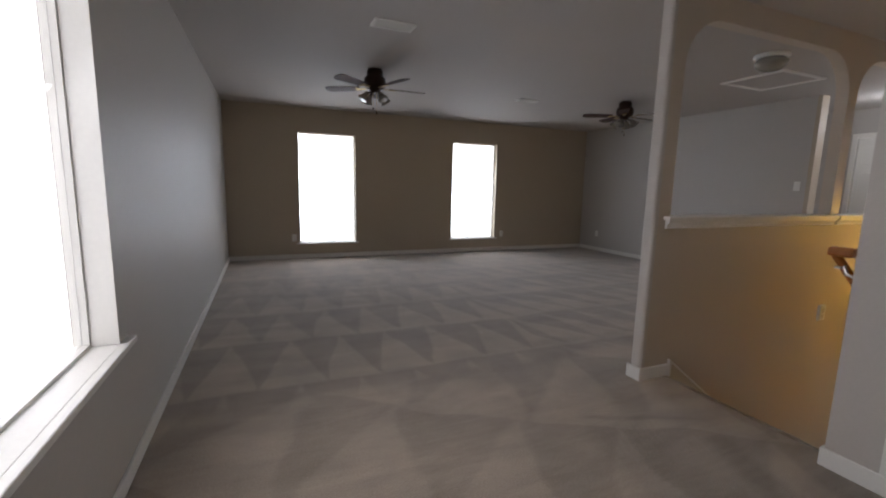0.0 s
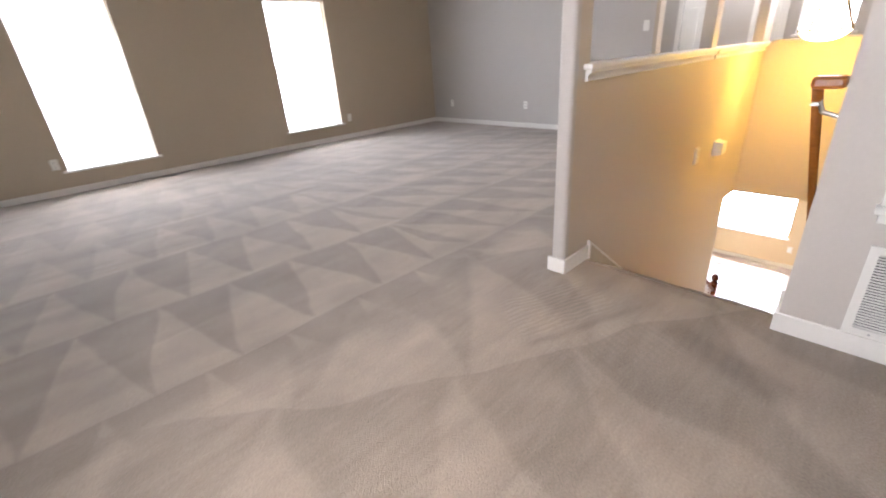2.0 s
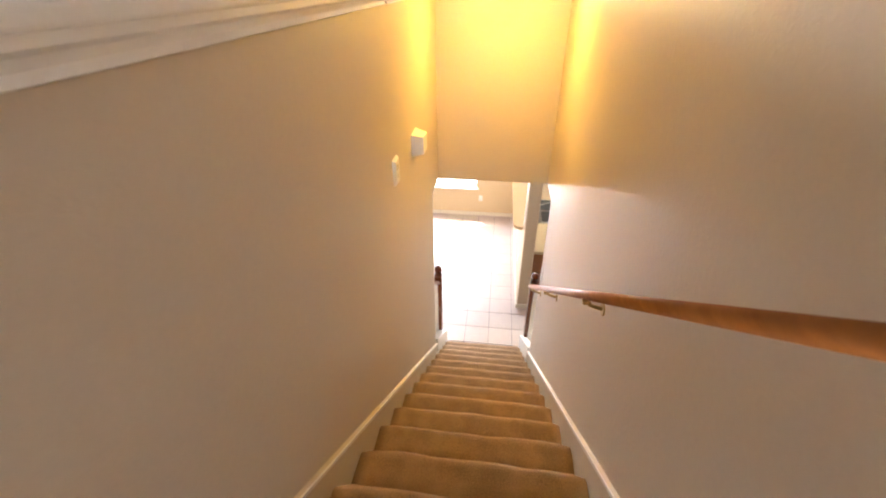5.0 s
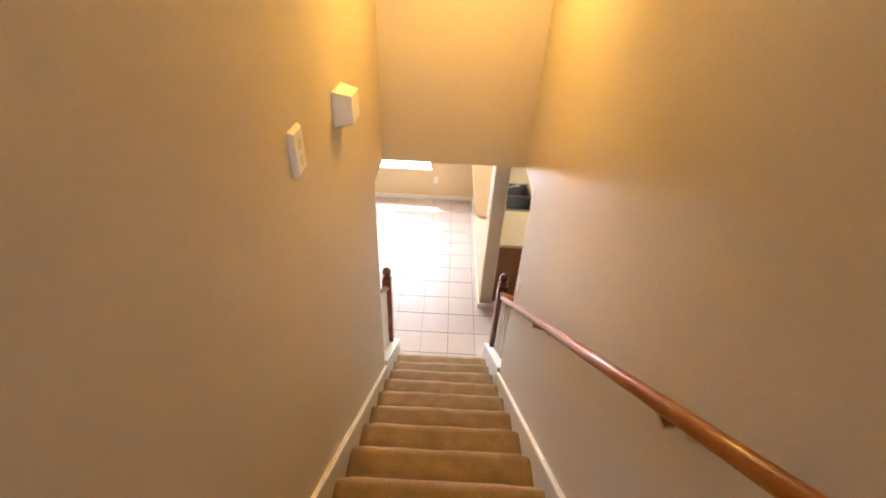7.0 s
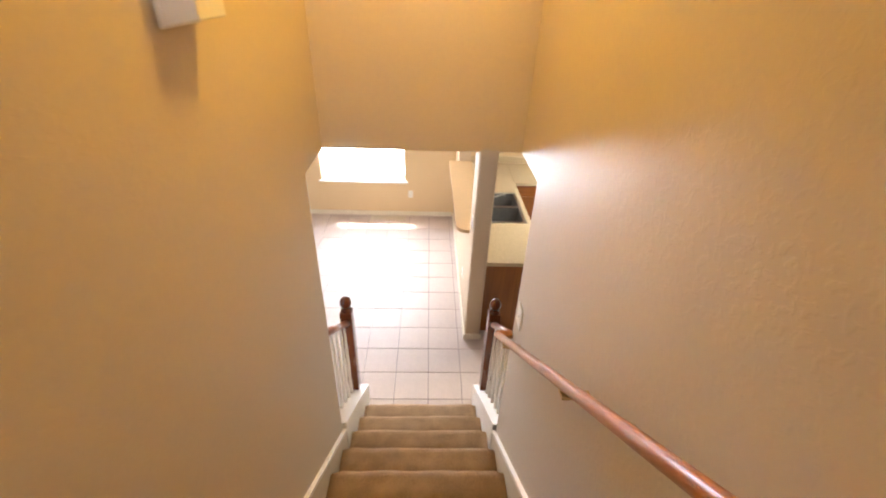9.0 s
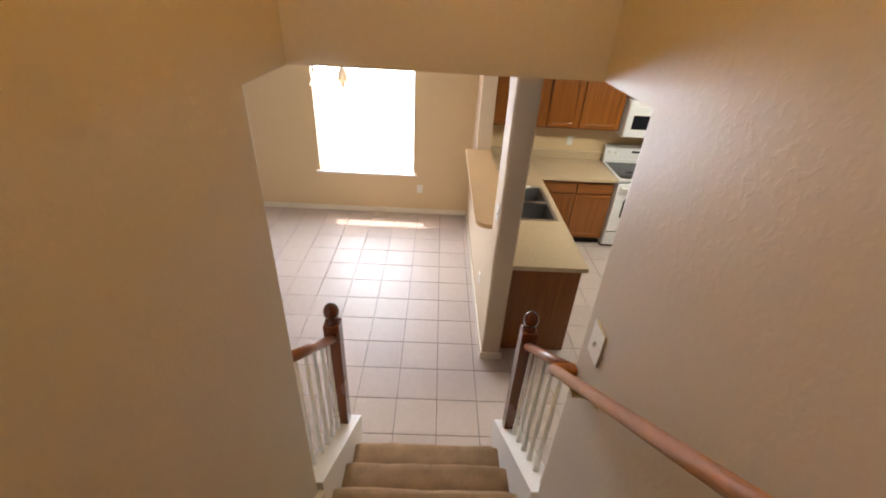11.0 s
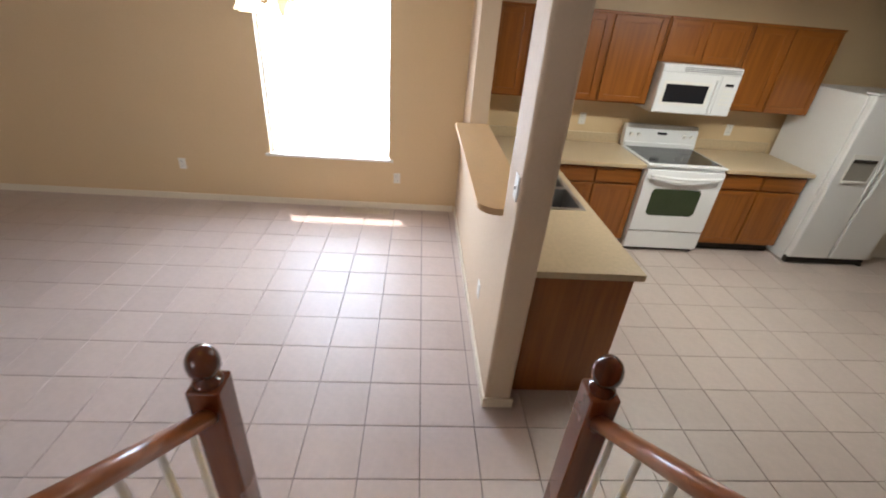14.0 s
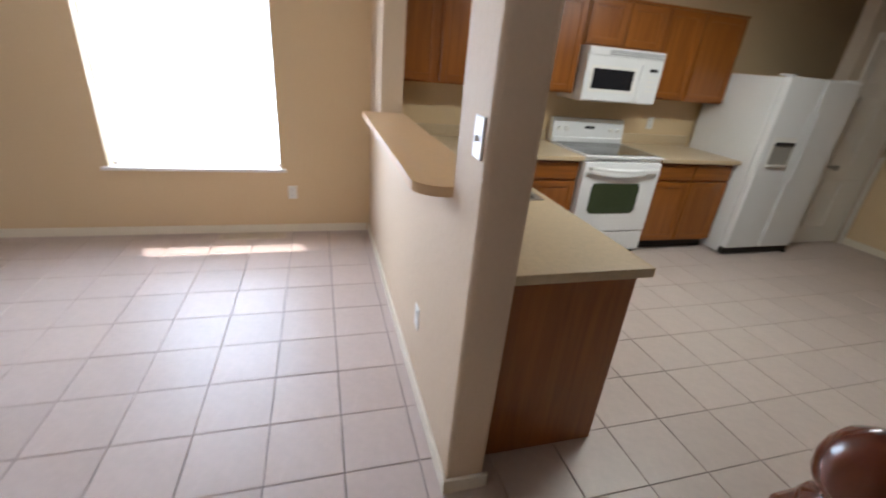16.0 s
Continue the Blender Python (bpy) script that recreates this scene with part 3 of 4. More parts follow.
    part("step", bm, M_STAIR if k else M_CARPET, stairs, smooth=True)
for y0, y1 in ((YL - 0.015, YL), (YR, YR + 0.015)):
    o = 0.112
    xa, xb = SK - 0.005, XEN if y0 > 1.5 else XE
    pts = [(xa, 0.0), (xa, 0.09), (xa + 0.012, nose(xa + 0.012) + o), (xb, nose(xb) + o), (xb, nose(xb) - 0.25), (xa + 0.25, -0.3)]
    part("skirt_board", prism(bmesh.new(), pts, "y", y0, y1), M_SKIRT, stairs, "skirt board, its warm shade put into the beige")
    s = 1 if y0 < 1.5 else -1
    wall = y0 if s > 0 else y1
    cap = [(xa - 0.006, 0.0), (xa - 0.006, nose(xa) + o + 0.002), (xb, nose(xb) + o + 0.002), (xb, nose(xb) + o - 0.024), (xa + 0.012, nose(xa) + o - 0.026), (xa + 0.012, 0.0)]
    part("skirt_cap", prism(bmesh.new(), cap, "y", wall, wall + s * 0.021), M_TRIM, stairs, "white skirt capping")
for y0, y1 in ((YL - 0.02, YL2), (YR2, YR + 0.02)):
    xa, xb = (XEN if y0 > 1.5 else XE) + 0.002, 6.66
    pts = [(xa, nose(xa) + 0.17), (xb, nose(xb) + 0.17), (xb, LOW), (xa, LOW)]
    part("curb", prism(bmesh.new(), pts, "y", y0, y1), M_TRIM, stairs, "white painted baluster curb")

# windows
def sash_window(name, axis, face, depth, u0, u1, z0, z1, label, out, split=True, horn=0.045, liner=False):
    """A double-hung window in an opening; face is the inner wall plane, out the way outdoors."""
    mid = (u0 + u1) / 2
    w = thing(name, (mid, face, z0) if axis == "y" else (face, mid, z0), label, "window", kind="structure")

    def bar(bm, a, b, c, d, e, f):
        lo, hi = face + out * e, face + out * f
        if axis == "y":
            box(bm, a, b, lo, hi, c, d, bevel=0.004)
        else:
            box(bm, lo, hi, a, b, c, d, bevel=0.004)
        return bm
    zm = (z0 + z1) / 2
    fr = wall_with_holes(bmesh.new(), axis, face + out * (depth - 0.06), face + out * (depth - 0.01), u0, u1, z0, z1, [(u0 + 0.014, u1 - 0.014, z0 + 0.014, z1 - 0.014)])
    part("window_frame", fr, M_TRIM, w)
    # white liner added in place of the daylight that bleaches the jamb
    if liner:
        bm = wall_with_holes(bmesh.new(), axis, face - out * 0.002, face + out * (depth - 0.061), u0, u1, z0, z1, [(u0 + 0.006, u1 - 0.006, z0 + 0.003, z1 - 0.006)])
        part("jamb_glare_liner", bm, M_TRIM, w, "jamb liner, white for the glare of daylight")
    if split:
        part("meeting_rail", bar(bmesh.new(), u0 + 0.014, u1 - 0.014, zm - 0.005, zm + 0.005, depth - 0.055, depth - 0.015), M_TRIM, w)
    for c, d in ((z0 + 0.014, zm - 0.005), (zm + 0.005, z1 - 0.014)) if split else ((z0 + 0.014, z1 - 0.014),):
        p = part("pane", bar(bmesh.new(), u0 + 0.014, u1 - 0.014, c, d, depth - 0.038, depth - 0.032), M_GLASS, w)
        p.visible_shadow = False
    sill = bar(bmesh.new(), u0 - horn, u1 + horn, z0 - 0.024, z0 + 0.002, -0.035, depth - 0.062)
    part("window_sill", sill, M_TRIM, w, "white painted sill board")
    return w


sash_window("window_1", "y", YN, 0.15, 0.95, 1.86, 0.26, 2.03, "tall white sash window full of bright daylight", 1)
sash_window("window_2", "y", YN, 0.15, 3.65, 4.57, 0.26, 2.03, "tall white sash window full of bright daylight", 1)
sash_window("window_3", "x", XW, 0.15, 0.65, 2.095, 0.575, 2.03, "wide white window beside the landing", -1, False, 0.105, True)
sash_window("window_4", "x", XD, 0.15, 1.875, 3.12, -2.33, -0.80, "wide white dining window above the tiled floor", 1)
sash_window("window_5", "x", 8.20, 0.12, 1.62, 2.16, 1.10, 2.03, "small bright hall window", 1)

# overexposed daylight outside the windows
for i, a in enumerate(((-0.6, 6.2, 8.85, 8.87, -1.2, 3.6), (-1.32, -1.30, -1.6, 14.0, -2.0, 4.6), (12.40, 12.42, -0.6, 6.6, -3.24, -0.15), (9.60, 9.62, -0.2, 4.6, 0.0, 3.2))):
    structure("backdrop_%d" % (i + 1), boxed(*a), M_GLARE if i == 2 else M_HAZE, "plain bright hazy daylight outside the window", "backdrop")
# unseen slab outside the dining window, added to trim the sun to a strip
structure("sun_strip_slab", boxed(XD + 0.16, 10.97, 0.6, 4.6, -0.14, -0.02), M_TRIM, "unseen slab outside the dining window, added to cut the sun", "roof")


# unseen slab; eaves added to keep the sun out of the north windows
structure("roof", boxed(-0.40, 9.4, -2.6, 8.6, CLG + 0.14, CLG + 0.26), M_TRIM, "plain unseen roof slab, its deep eaves added to block sun", "roof")


# ledges of the stair wall openings
def ledge(name, x0, x1, z):
    t = thing(name, ((x0 + x1) / 2, YL, z), "white moulded ledge capping the half wall", "ledge", kind="structure")
    part("cap", boxed(x0, x1, YL - 0.045, YL2 + 0.04, z - 0.004, z + 0.022, bevel=0.006), M_TRIM, t)
    bm = prism(bmesh.new(), [(YL - 0.004, z - 0.004), (YL - 0.036, z - 0.004), (YL - 0.036, z - 0.018), (YL - 0.022, z - 0.026), (YL - 0.016, z - 0.040), (YL - 0.022, z - 0.052), (YL - 0.004, z - 0.057)], "x", x0 + 0.012, x1 - 0.012)
    part("moulding", bm, M_TRIM, t)


ledge("ledge_1", 2.745, 4.598, 1.052)
ledge("ledge_2", 4.612, 6.10, 1.052)
structure("trim_end_cap", boxed(XH - 0.02, XH + 0.14, YR + 0.005, YL - 0.05, 1.062, 1.078, bevel=0.004), M_BEIGE, "beige cap of the half wall", "trim")


# six-panel doors
def panel_door(name, x, y0, y1, z0, h, knob_y, label, casing=True):
    """A door in a wall that faces -x, its face at x."""
    d = thing(name, (x, (y0 + y1) / 2, z0), label, "door", kind="structure")
    part("leaf", boxed(x + 0.03, x + 0.068, y0 + 0.006, y1 - 0.006, z0 + 0.012, z0 + h - 0.006, bevel=0.003), M_WHITEP, d)
    w = y1 - y0
    for c, e in ((0.10, 0.36), (0.44, 0.76), (0.82, 0.94)):
        for a, b in ((0.14, 0.46), (0.54, 0.86)):
            part("door_panel", boxed(x + 0.021, x + 0.031, y0 + w * a, y0 + w * b, z0 + h * c, z0 + h * e, bevel=0.008), M_WHITEP, d)
    if casing:
        for a, b, c, e in ((y0 - 0.06, y0, z0, z0 + h + 0.06), (y1, y1 + 0.06, z0, z0 + h + 0.06), (y0, y1, z0 + h, z0 + h + 0.06)):
            part("casing", boxed(x - 0.016, x - 0.001, a, b, c, e, bevel=0.004), M_TRIM, d)
    if knob_y is not None:
        bm = bmesh.new()
        tube(bm, (x + 0.03, knob_y, z0 + 0.87), (x - 0.03, knob_y, z0 + 0.87), 0.011)
        ball(bm, (x - 0.045, knob_y, z0 + 0.87), 0.028)
        part("knob", bm, M_STEEL, d, "satin nickel knob", smooth=True)
    return d


panel_door("door_1", 8.20, 3.12, 3.56, 0.0, 2.03, 3.17, "narrow white six-panel hall door, shut")
panel_door("door_2", 8.20, 2.35, 2.62, 0.0, 2.03, None, "narrow white panelled closet door")
pantry_door = panel_door("door_3", 9.46, -4.12, -3.36, LOW, 2.03, -3.47, "white six-panel pantry door beside the fridge")
part("hinge", boxed(9.436, 9.444, -4.135, -4.10, -1.91, -1.82, bevel=0.002), M_BRASS, pantry_door, "brass hinge")
structure("trim_hall_opening", boxed(XEA - 0.012, XEA + 0.132, 3.28, 3.329, 0, CLG), M_TAN, "tan corner of the hall opening", "trim")


# small wall plates
def plate(name, axis, face, out, u, z, label, category, w=0.072, h=0.117, kind="outlet", thick=0.007):
    at = (u, face, z) if axis == "y" else (face, u, z)
    t = thing(name, at, label, category)

    def slab(u0, u1, z0, z1, d0, d1, bev=0.002):
        a, b = face + out * d0, face + out * d1
        return boxed(*((u0, u1, a, b, z0, z1) if axis == "y" else (a, b, u0, u1, z0, z1)), bevel=bev)
    part("plate", slab(u - w / 2, u + w / 2, z - h / 2, z + h / 2, 0, thick, 0.003), M_WHITEP, t)
    if kind == "outlet":
        for dz in (-0.026, 0.026):
            s = part("socket", slab(u - 0.016, u + 0.016, z + dz - 0.014, z + dz + 0.014, thick - 0.001, thick + 0.002, 0.003), M_WHITEP, t)
            for du in (-0.006, 0.006):
                part("slot", slab(u + du - 0.0012, u + du + 0.0012, z + dz - 0.004, z + dz + 0.005, thick + 0.001, thick + 0.0025, 0), M_DARK, s)
    elif kind == "switch":
        part("toggle", slab(u - 0.004, u + 0.004, z - 0.010, z + 0.006, thick, thick + 0.009, 0.002), M_WHITEP, t)
    return t


OUT = "white duplex outlet low on the wall"
plate("wall_outlet", "y", YN, -1, 0.86, 0.345, OUT, "outlet")
plate("wall_outlet", "y", YN, -1, 4.73, 0.33, OUT, "outlet")
plate("wall_outlet", "x", XEA, -1, 6.90, 0.345, OUT, "outlet")
plate("wall_outlet", "x", XEA, -1, 5.23, 0.35, OUT, "outlet")
plate("wall_outlet", "x", XD, -1, 4.05, -2.50, OUT, "outlet")
plate("wall_outlet", "x", XD, -1, 1.79, -2.535, OUT, "outlet")
plate("wall_outlet", "y", KY1, 1, 8.06, -2.50, OUT, "outlet")
plate("backsplash_outlet", "x", XD, -1, -0.12, -1.765, "white outlet above the counter splash", "outlet")
plate("backsplash_outlet", "x", XD, -1, -1.735, -1.785, "white outlet above the counter splash", "outlet")
plate("light_switch", "x", XEA, -1, 3.43, 1.33, "white toggle switch on the greige wall", "switch", kind="switch")
plate("light_switch", "x", 8.20, -1, 1.35, 1.34, "white toggle switch in the hall", "switch", kind="switch")
plate("light_switch", "y", YR, 1, 5.690, -1.058, "white toggle switch beside the stair foot", "switch", kind="switch", w=0.082, h=0.118)
plate("light_switch", "y", KY1, 1, 7.50, -1.54, "white toggle switch at the divider's end", "switch", kind="switch")

# sounder plate and door chime on the stair wall
t = thing("sounder_plate", (4.626, YL, 0.272), "white wall plate with short pressed slots", "wall plate")
bm = prism(bmesh.new(), [(4.584, YL), (4.584, YL - 0.006), (4.592, YL - 0.016), (4.660, YL - 0.016), (4.668, YL - 0.006), (4.668, YL)], "z", 0.206, 0.339)
for v in bm.verts:
    if v.co.y < YL - 0.010:
        v.co.z += 0.008 if v.co.z < 0.27 else -0.008
part("plate", bm, M_WHITEP, t)
# tan strips painted for the shade in the pressed slots
for x, z, ln in ((4.614, 0.296, 0.026), (4.626, 0.292, 0.034), (4.638, 0.296, 0.026), (4.620, 0.246, 0.028), (4.632, 0.246, 0.028)):
    part("slot", boxed(x - 0.0022, x + 0.0022, YL - 0.0166, YL - 0.0155, z - ln / 2, z + ln / 2), M_TAN, t)
t = thing("door_chime", (5.13, YL, 0.25), "white door chime box on the stair wall", "door chime")
part("base", boxed(5.056, 5.204, YL - 0.010, YL, 0.183, 0.317, bevel=0.003), M_WHITEP, t)
bm = boxed(5.059, 5.201, YL - 0.072, YL - 0.010, 0.186, 0.314)
for v in bm.verts:
    if v.co.y < YL - 0.05:
        v.co.x += 0.010 if v.co.x < 5.13 else -0.010
        v.co.z += 0.012 if v.co.z < 0.25 else -0.014
bmesh.ops.bevel(bm, geom=list(bm.edges), offset=0.003, segments=2, affect="EDGES", profile=0.5)
part("cover", bm, M_WHITEP, t)

# return air grille and framed panel on the vent wall
t = thing("return_air_grille", (XV, 0.63, 0.09), "white louvred return air grille above the baseboard", "air grille")
gy0, gy1, gz0, gz1 = 0.37, 0.893, 0.088, 0.444
bm = wall_with_holes(bmesh.new(), "x", XV - 0.012, XV, gy0, gy1, gz0, gz1, [(gy0 + 0.028, gy1 - 0.028, gz0 + 0.028, gz1 - 0.028)])
part("frame", bm, M_WHITEP, t)
part("divider", boxed(XV - 0.011, XV, 0.706, 0.724, gz0 + 0.028, gz1 - 0.028), M_WHITEP, t)
# dark sheet behind the slats in place of the duct's shade
part("backing", boxed(XV - 0.003, XV - 0.001, gy0 + 0.01, gy1 - 0.01, gz0 + 0.01, gz1 - 0.01), M_DARK, t)
sl = mesh("slat", prism(bmesh.new(), [(-0.0105, -0.0028), (-0.0092, -0.0032), (-0.003, 0.0018), (-0.0043, 0.0022)], "y", -0.5, 0.5), M_WHITEP)
n_sl = 27
for a, b in ((gy0 + 0.028, 0.706), (0.724, gy1 - 0.028)):
    for i in range(n_sl):
        o = new("slat", sl)
        o.parent = t
        o.matrix_parent_inverse = Matrix.Translation(-t.location)
        o.matrix_basis = Matrix.Translation((XV, (a + b) / 2, gz0 + 0.034 + i * (gz1 - gz0 - 0.066) / (n_sl - 1))) @ Matrix.Diagonal((1, b - a, 1, 1))
for y in (0.45, 0.815):
    for z in (gz0 + 0.014, gz1 - 0.014):
        part("screw", tube(bmesh.new(), (XV - 0.0135, y, z), (XV - 0.011, y, z), 0.004, 8), M_STEEL, t)

t = thing("access_cabinet", (XV, 0.45, 0.54), "white framed closet panel with a sill, shut", "cabinet")
part("casing", boxed(XV - 0.02, XV, 0.838, 0.908, 0.592, 1.75, bevel=0.004), M_TRIM, t)
part("casing", boxed(XV - 0.02, XV, 0.0, 0.07, 0.592, 1.75, bevel=0.004), M_TRIM, t)
part("casing", boxed(XV - 0.02, XV, 0.07, 0.838, 1.68, 1.75, bevel=0.004), M_TRIM, t)
part("sill", boxed(XV - 0.045, XV, -0.01, 0.918, 0.566, 0.592, bevel=0.005), M_TRIM, t, "white painted sill")
part("apron", boxed(XV - 0.022, XV, 0.0, 0.905, 0.530, 0.566, bevel=0.004), M_TRIM, t)
# dark sheet behind the panel, painted for the shade in its gap
part("shadow_gap", boxed(XV - 0.004, XV, 0.07, 0.838, 0.592, 1.68), M_DARK, t, "dark sheet for the shade round the panel")
part("panel", boxed(XV - 0.016, XV - 0.004, 0.078, 0.828, 0.604, 1.67, bevel=0.002), M_TRIM, t)
part("catch", boxed(XV - 0.024, XV - 0.014, 0.815, 0.832, 1.0, 1.06, bevel=0.003), M_BRONZE, t)


# stair handrail
def sweep(bm, p, q, ry, rz, sides=14):
    """An oval bar from p to q, wider in y than in height."""
    p, q = Vector(p), Vector(q)
    m = Matrix.Translation((p + q) / 2) @ (q - p).to_track_quat("Z", "Y").to_matrix().to_4x4() @ Matrix.Diagonal((ry, rz, 1, 1))
    bmesh.ops.create_cone(bm, cap_ends=True, segments=sides, radius1=1, radius2=1, depth=(q - p).length, matrix=m)
    return bm


RY = YR + 0.077
def rail_z(x):
    return 0.933 - (x - 2.829) * 0.744
t = thing("handrail", (4.3, YR, -0.2), "glossy orange-brown oak handrail on the stair wall", "handrail")
bm = sweep(bmesh.new(), (2.775, RY, rail_z(2.775)), (5.775, RY, rail_z(5.775)), 0.0165, 0.0185)
part("rail", bm, M_RAIL, t, smooth=True)
bm = boxed(2.742, 2.800, YR + 0.001, RY + 0.018, 0.962, 1.004, bevel=0.012)
part("return_end", bm, M_RAIL, t)
part("return_end", boxed(5.745, 5.782, YR + 0.001, RY + 0.012, rail_z(5.763) - 0.018, rail_z(5.763) + 0.016, bevel=0.008), M_RAIL, t)
for x in (2.84, 4.00, 4.92, 5.60):
    z = rail_z(x) + 0.038
    bm = bmesh.new()
    tube(bm, (x, YR, z - 0.10), (x, YR + 0.006, z - 0.10), 0.028 if x > 2.97 else 0.022)
    tube(bm, (x, YR + 0.005, z - 0.10), (x, YR + 0.055, z - 0.085), 0.008)
    tube(bm, (x, YR + 0.052, z - 0.088), (x, RY, z - 0.024), 0.008)
    box(bm, x - 0.03, x + 0.03, RY - 0.012, RY + 0.012, z - 0.062, z - 0.052)
    part("bracket", bm, M_BRASS if x > 2.97 else M_STEEL, t, "metal wall bracket")


# balustrades at the stair foot
ZN = -1.645
for side, y in (("north", 2.107), ("south", (YR + YR2) / 2 + 0.005)):
    t = thing("balustrade", (6.2, y, LOW), "red-oak balustrade with cream spindles and a ball-top newel", "balustrade", group="balustrades at the stair foot")
    nx, h = 6.535, 0.043
    nb = nose(nx) + 0.165
    part("newel", boxed(nx - h, nx + h, y - h, y + h, nb, ZN - 0.118, bevel=0.006), M_NEWEL, t, "dark red-brown newel post")
    bm = bmesh.new()
    lathe(bm, (nx, y, ZN), [(0.036, -0.120), (0.040, -0.112), (0.036, -0.102), (0.025, -0.096), (0.024, -0.090), (0.033, -0.083), (0.041, -0.067), (0.0428, -0.048), (0.040, -0.030), (0.032, -0.013), (0.019, -0.001), (0.008, 0.005)], 24)
    part("finial", bm, M_FINIAL, t, "turned ball finial", smooth=True)

    def rz(x):
        return -1.845 - (x - 6.49) * PITCH
    xa, xb = (XEN if side == "north" else XE) - 0.005, nx - h + 0.004
    prof = [(-0.021, -0.024), (-0.024, -0.018), (-0.024, -0.010)] + [(-0.026 * math.cos(math.pi * i / 12), 0.026 * math.sin(math.pi * i / 12) - 0.001) for i in range(13)] + [(0.024, -0.010), (0.024, -0.018), (0.021, -0.024)]
    bm = bmesh.new()
    a = [bm.verts.new((xa, y + u, rz(xa) + v)) for u, v in prof]
    b = [bm.verts.new((xb, y + u, rz(xb) + v)) for u, v in prof]
    bm.faces.new(a[::-1])
    bm.faces.new(b)
    for i in range(len(prof)):
        j = (i + 1) % len(prof)
        bm.faces.new((a[i], a[j], b[j], b[i]))
    part("rail", bm, M_BALRAIL, t, "glossy red-brown oak rail", smooth=True)
    for i in range(6):
        x = 5.875 + i * 0.108
        z0 = nose(x) + 0.165
        bm = lathe(bmesh.new(), (x, y, z0), [(0.014, -0.01), (0.014, 0.10), (0.009, 0.115), (0.015, 0.135), (0.010, 0.16), (0.013, 0.30), (0.008, rz(x) - z0 - 0.015)], 10)
        part("spindle", bm, M_TRIM, t, "cream painted spindle", smooth=True)


# ceiling fans
def ceiling_fan(x, y, turn):
    t = thing("ceiling_fan", (x, y, CLG), "dark bronze ceiling fan with five walnut blades", "ceiling fan", group="ceiling fans of the carpeted room")
    part("housing", lathe(bmesh.new(), (x, y, CLG), [(0.075, 0.0), (0.085, -0.03), (0.085, -0.07), (0.11, -0.09), (0.115, -0.15), (0.10, -0.19), (0.06, -0.205), (0.05, -0.235)], 20), M_BRONZE, t, smooth=True)
    for i in range(5):
        a = radians(turn + 72 * i)
        m = Matrix.Translation((x, y, CLG - 0.185)) @ Matrix.Rotation(a, 4, "Z") @ Matrix.Rotation(radians(11), 4, "X")
        bm = prism(bmesh.new(), [(0.17, -0.05), (0.50, -0.066), (0.545, -0.05), (0.56, 0.0), (0.545, 0.05), (0.50, 0.066), (0.17, 0.05)], "z", -0.004, 0.004)
        bmesh.ops.transform(bm, matrix=m, verts=bm.verts)
        part("blade", bm, M_BLADE, t)
        bm = prism(bmesh.new(), [(0.085, -0.016), (0.15, -0.016), (0.21, -0.036), (0.21, 0.036), (0.15, 0.016), (0.085, 0.016)], "z", -0.010, -0.0045)
        bmesh.ops.transform(bm, matrix=m, verts=bm.verts)
        part("blade_iron", bm, M_BRASS, t)
    for i in range(4):
        a = radians(turn + 20 + 90 * i)
        dx, dy = math.cos(a), math.sin(a)
        arm = part("lamp_arm", tube(bmesh.new(), (x + 0.04 * dx, y + 0.04 * dy, CLG - 0.235), (x + 0.095 * dx, y + 0.095 * dy, CLG - 0.25), 0.009, 8), M_BRONZE, t)
        bm = lathe(bmesh.new(), (0, 0, 0), [(0.018, 0.0), (0.026, -0.02), (0.038, -0.055), (0.052, -0.085), (0.056, -0.09)], 14)
        bmesh.ops.transform(bm, matrix=Matrix.Translation((x + 0.09 * dx, y + 0.09 * dy, CLG - 0.245)) @ Matrix.Rotation(a, 4, "Z") @ Matrix.Rotation(radians(-38), 4, "Y"), verts=bm.verts)
        part("shade", bm, M_FROST, arm, "frosted glass tulip shade", smooth=True)
    for dx, ln in ((0.018, 0.20), (-0.018, 0.16)):
        part("pull_chain", tube(bmesh.new(), (x + dx, y, CLG - 0.23), (x + dx, y, CLG - 0.23 - ln), 0.0022, 6), M_BRASS, t)
        part("chain_knob", ball(bmesh.new(), (x + dx, y, CLG - 0.235 - ln), 0.009, 1.5, 8), M_BRONZE, t)


ceiling_fan(1.55, 4.70, 1)
ceiling_fan(5.02, 4.72, 8)


# ceiling fittings
def ceiling_register(x, y, w, d, label):
    t = thing("ceiling_register", (x, y, CLG), label, "air vent")
    bm = wall_with_holes(bmesh.new(), "z", CLG - 0.012, CLG, x - w / 2, x + w / 2, y - d / 2, y + d / 2, [(x - w / 2 + 0.02, x + w / 2 - 0.02, y - d / 2 + 0.02, y + d / 2 - 0.02)])
    part("frame", bm, M_WHITEP, t)
    # dark sheet standing in for the shade inside the register
    part("backing", boxed(x - w / 2 + 0.01, x + w / 2 - 0.01, y - d / 2 + 0.01, y + d / 2 - 0.01, CLG - 0.003, CLG - 0.001), M_DARK, t)
    k = int((d - 0.05) / 0.016)
    for i in range(k):
        yy = y - d / 2 + 0.03 + i * 0.016
        bm = prism(bmesh.new(), [(yy, CLG - 0.003), (yy + 0.002, CLG - 0.003), (yy + 0.012, CLG - 0.013), (yy + 0.010, CLG - 0.013)], "x", x - w / 2 + 0.02, x + w / 2 - 0.02)
        part("slat", bm, M_WHITEP, t)


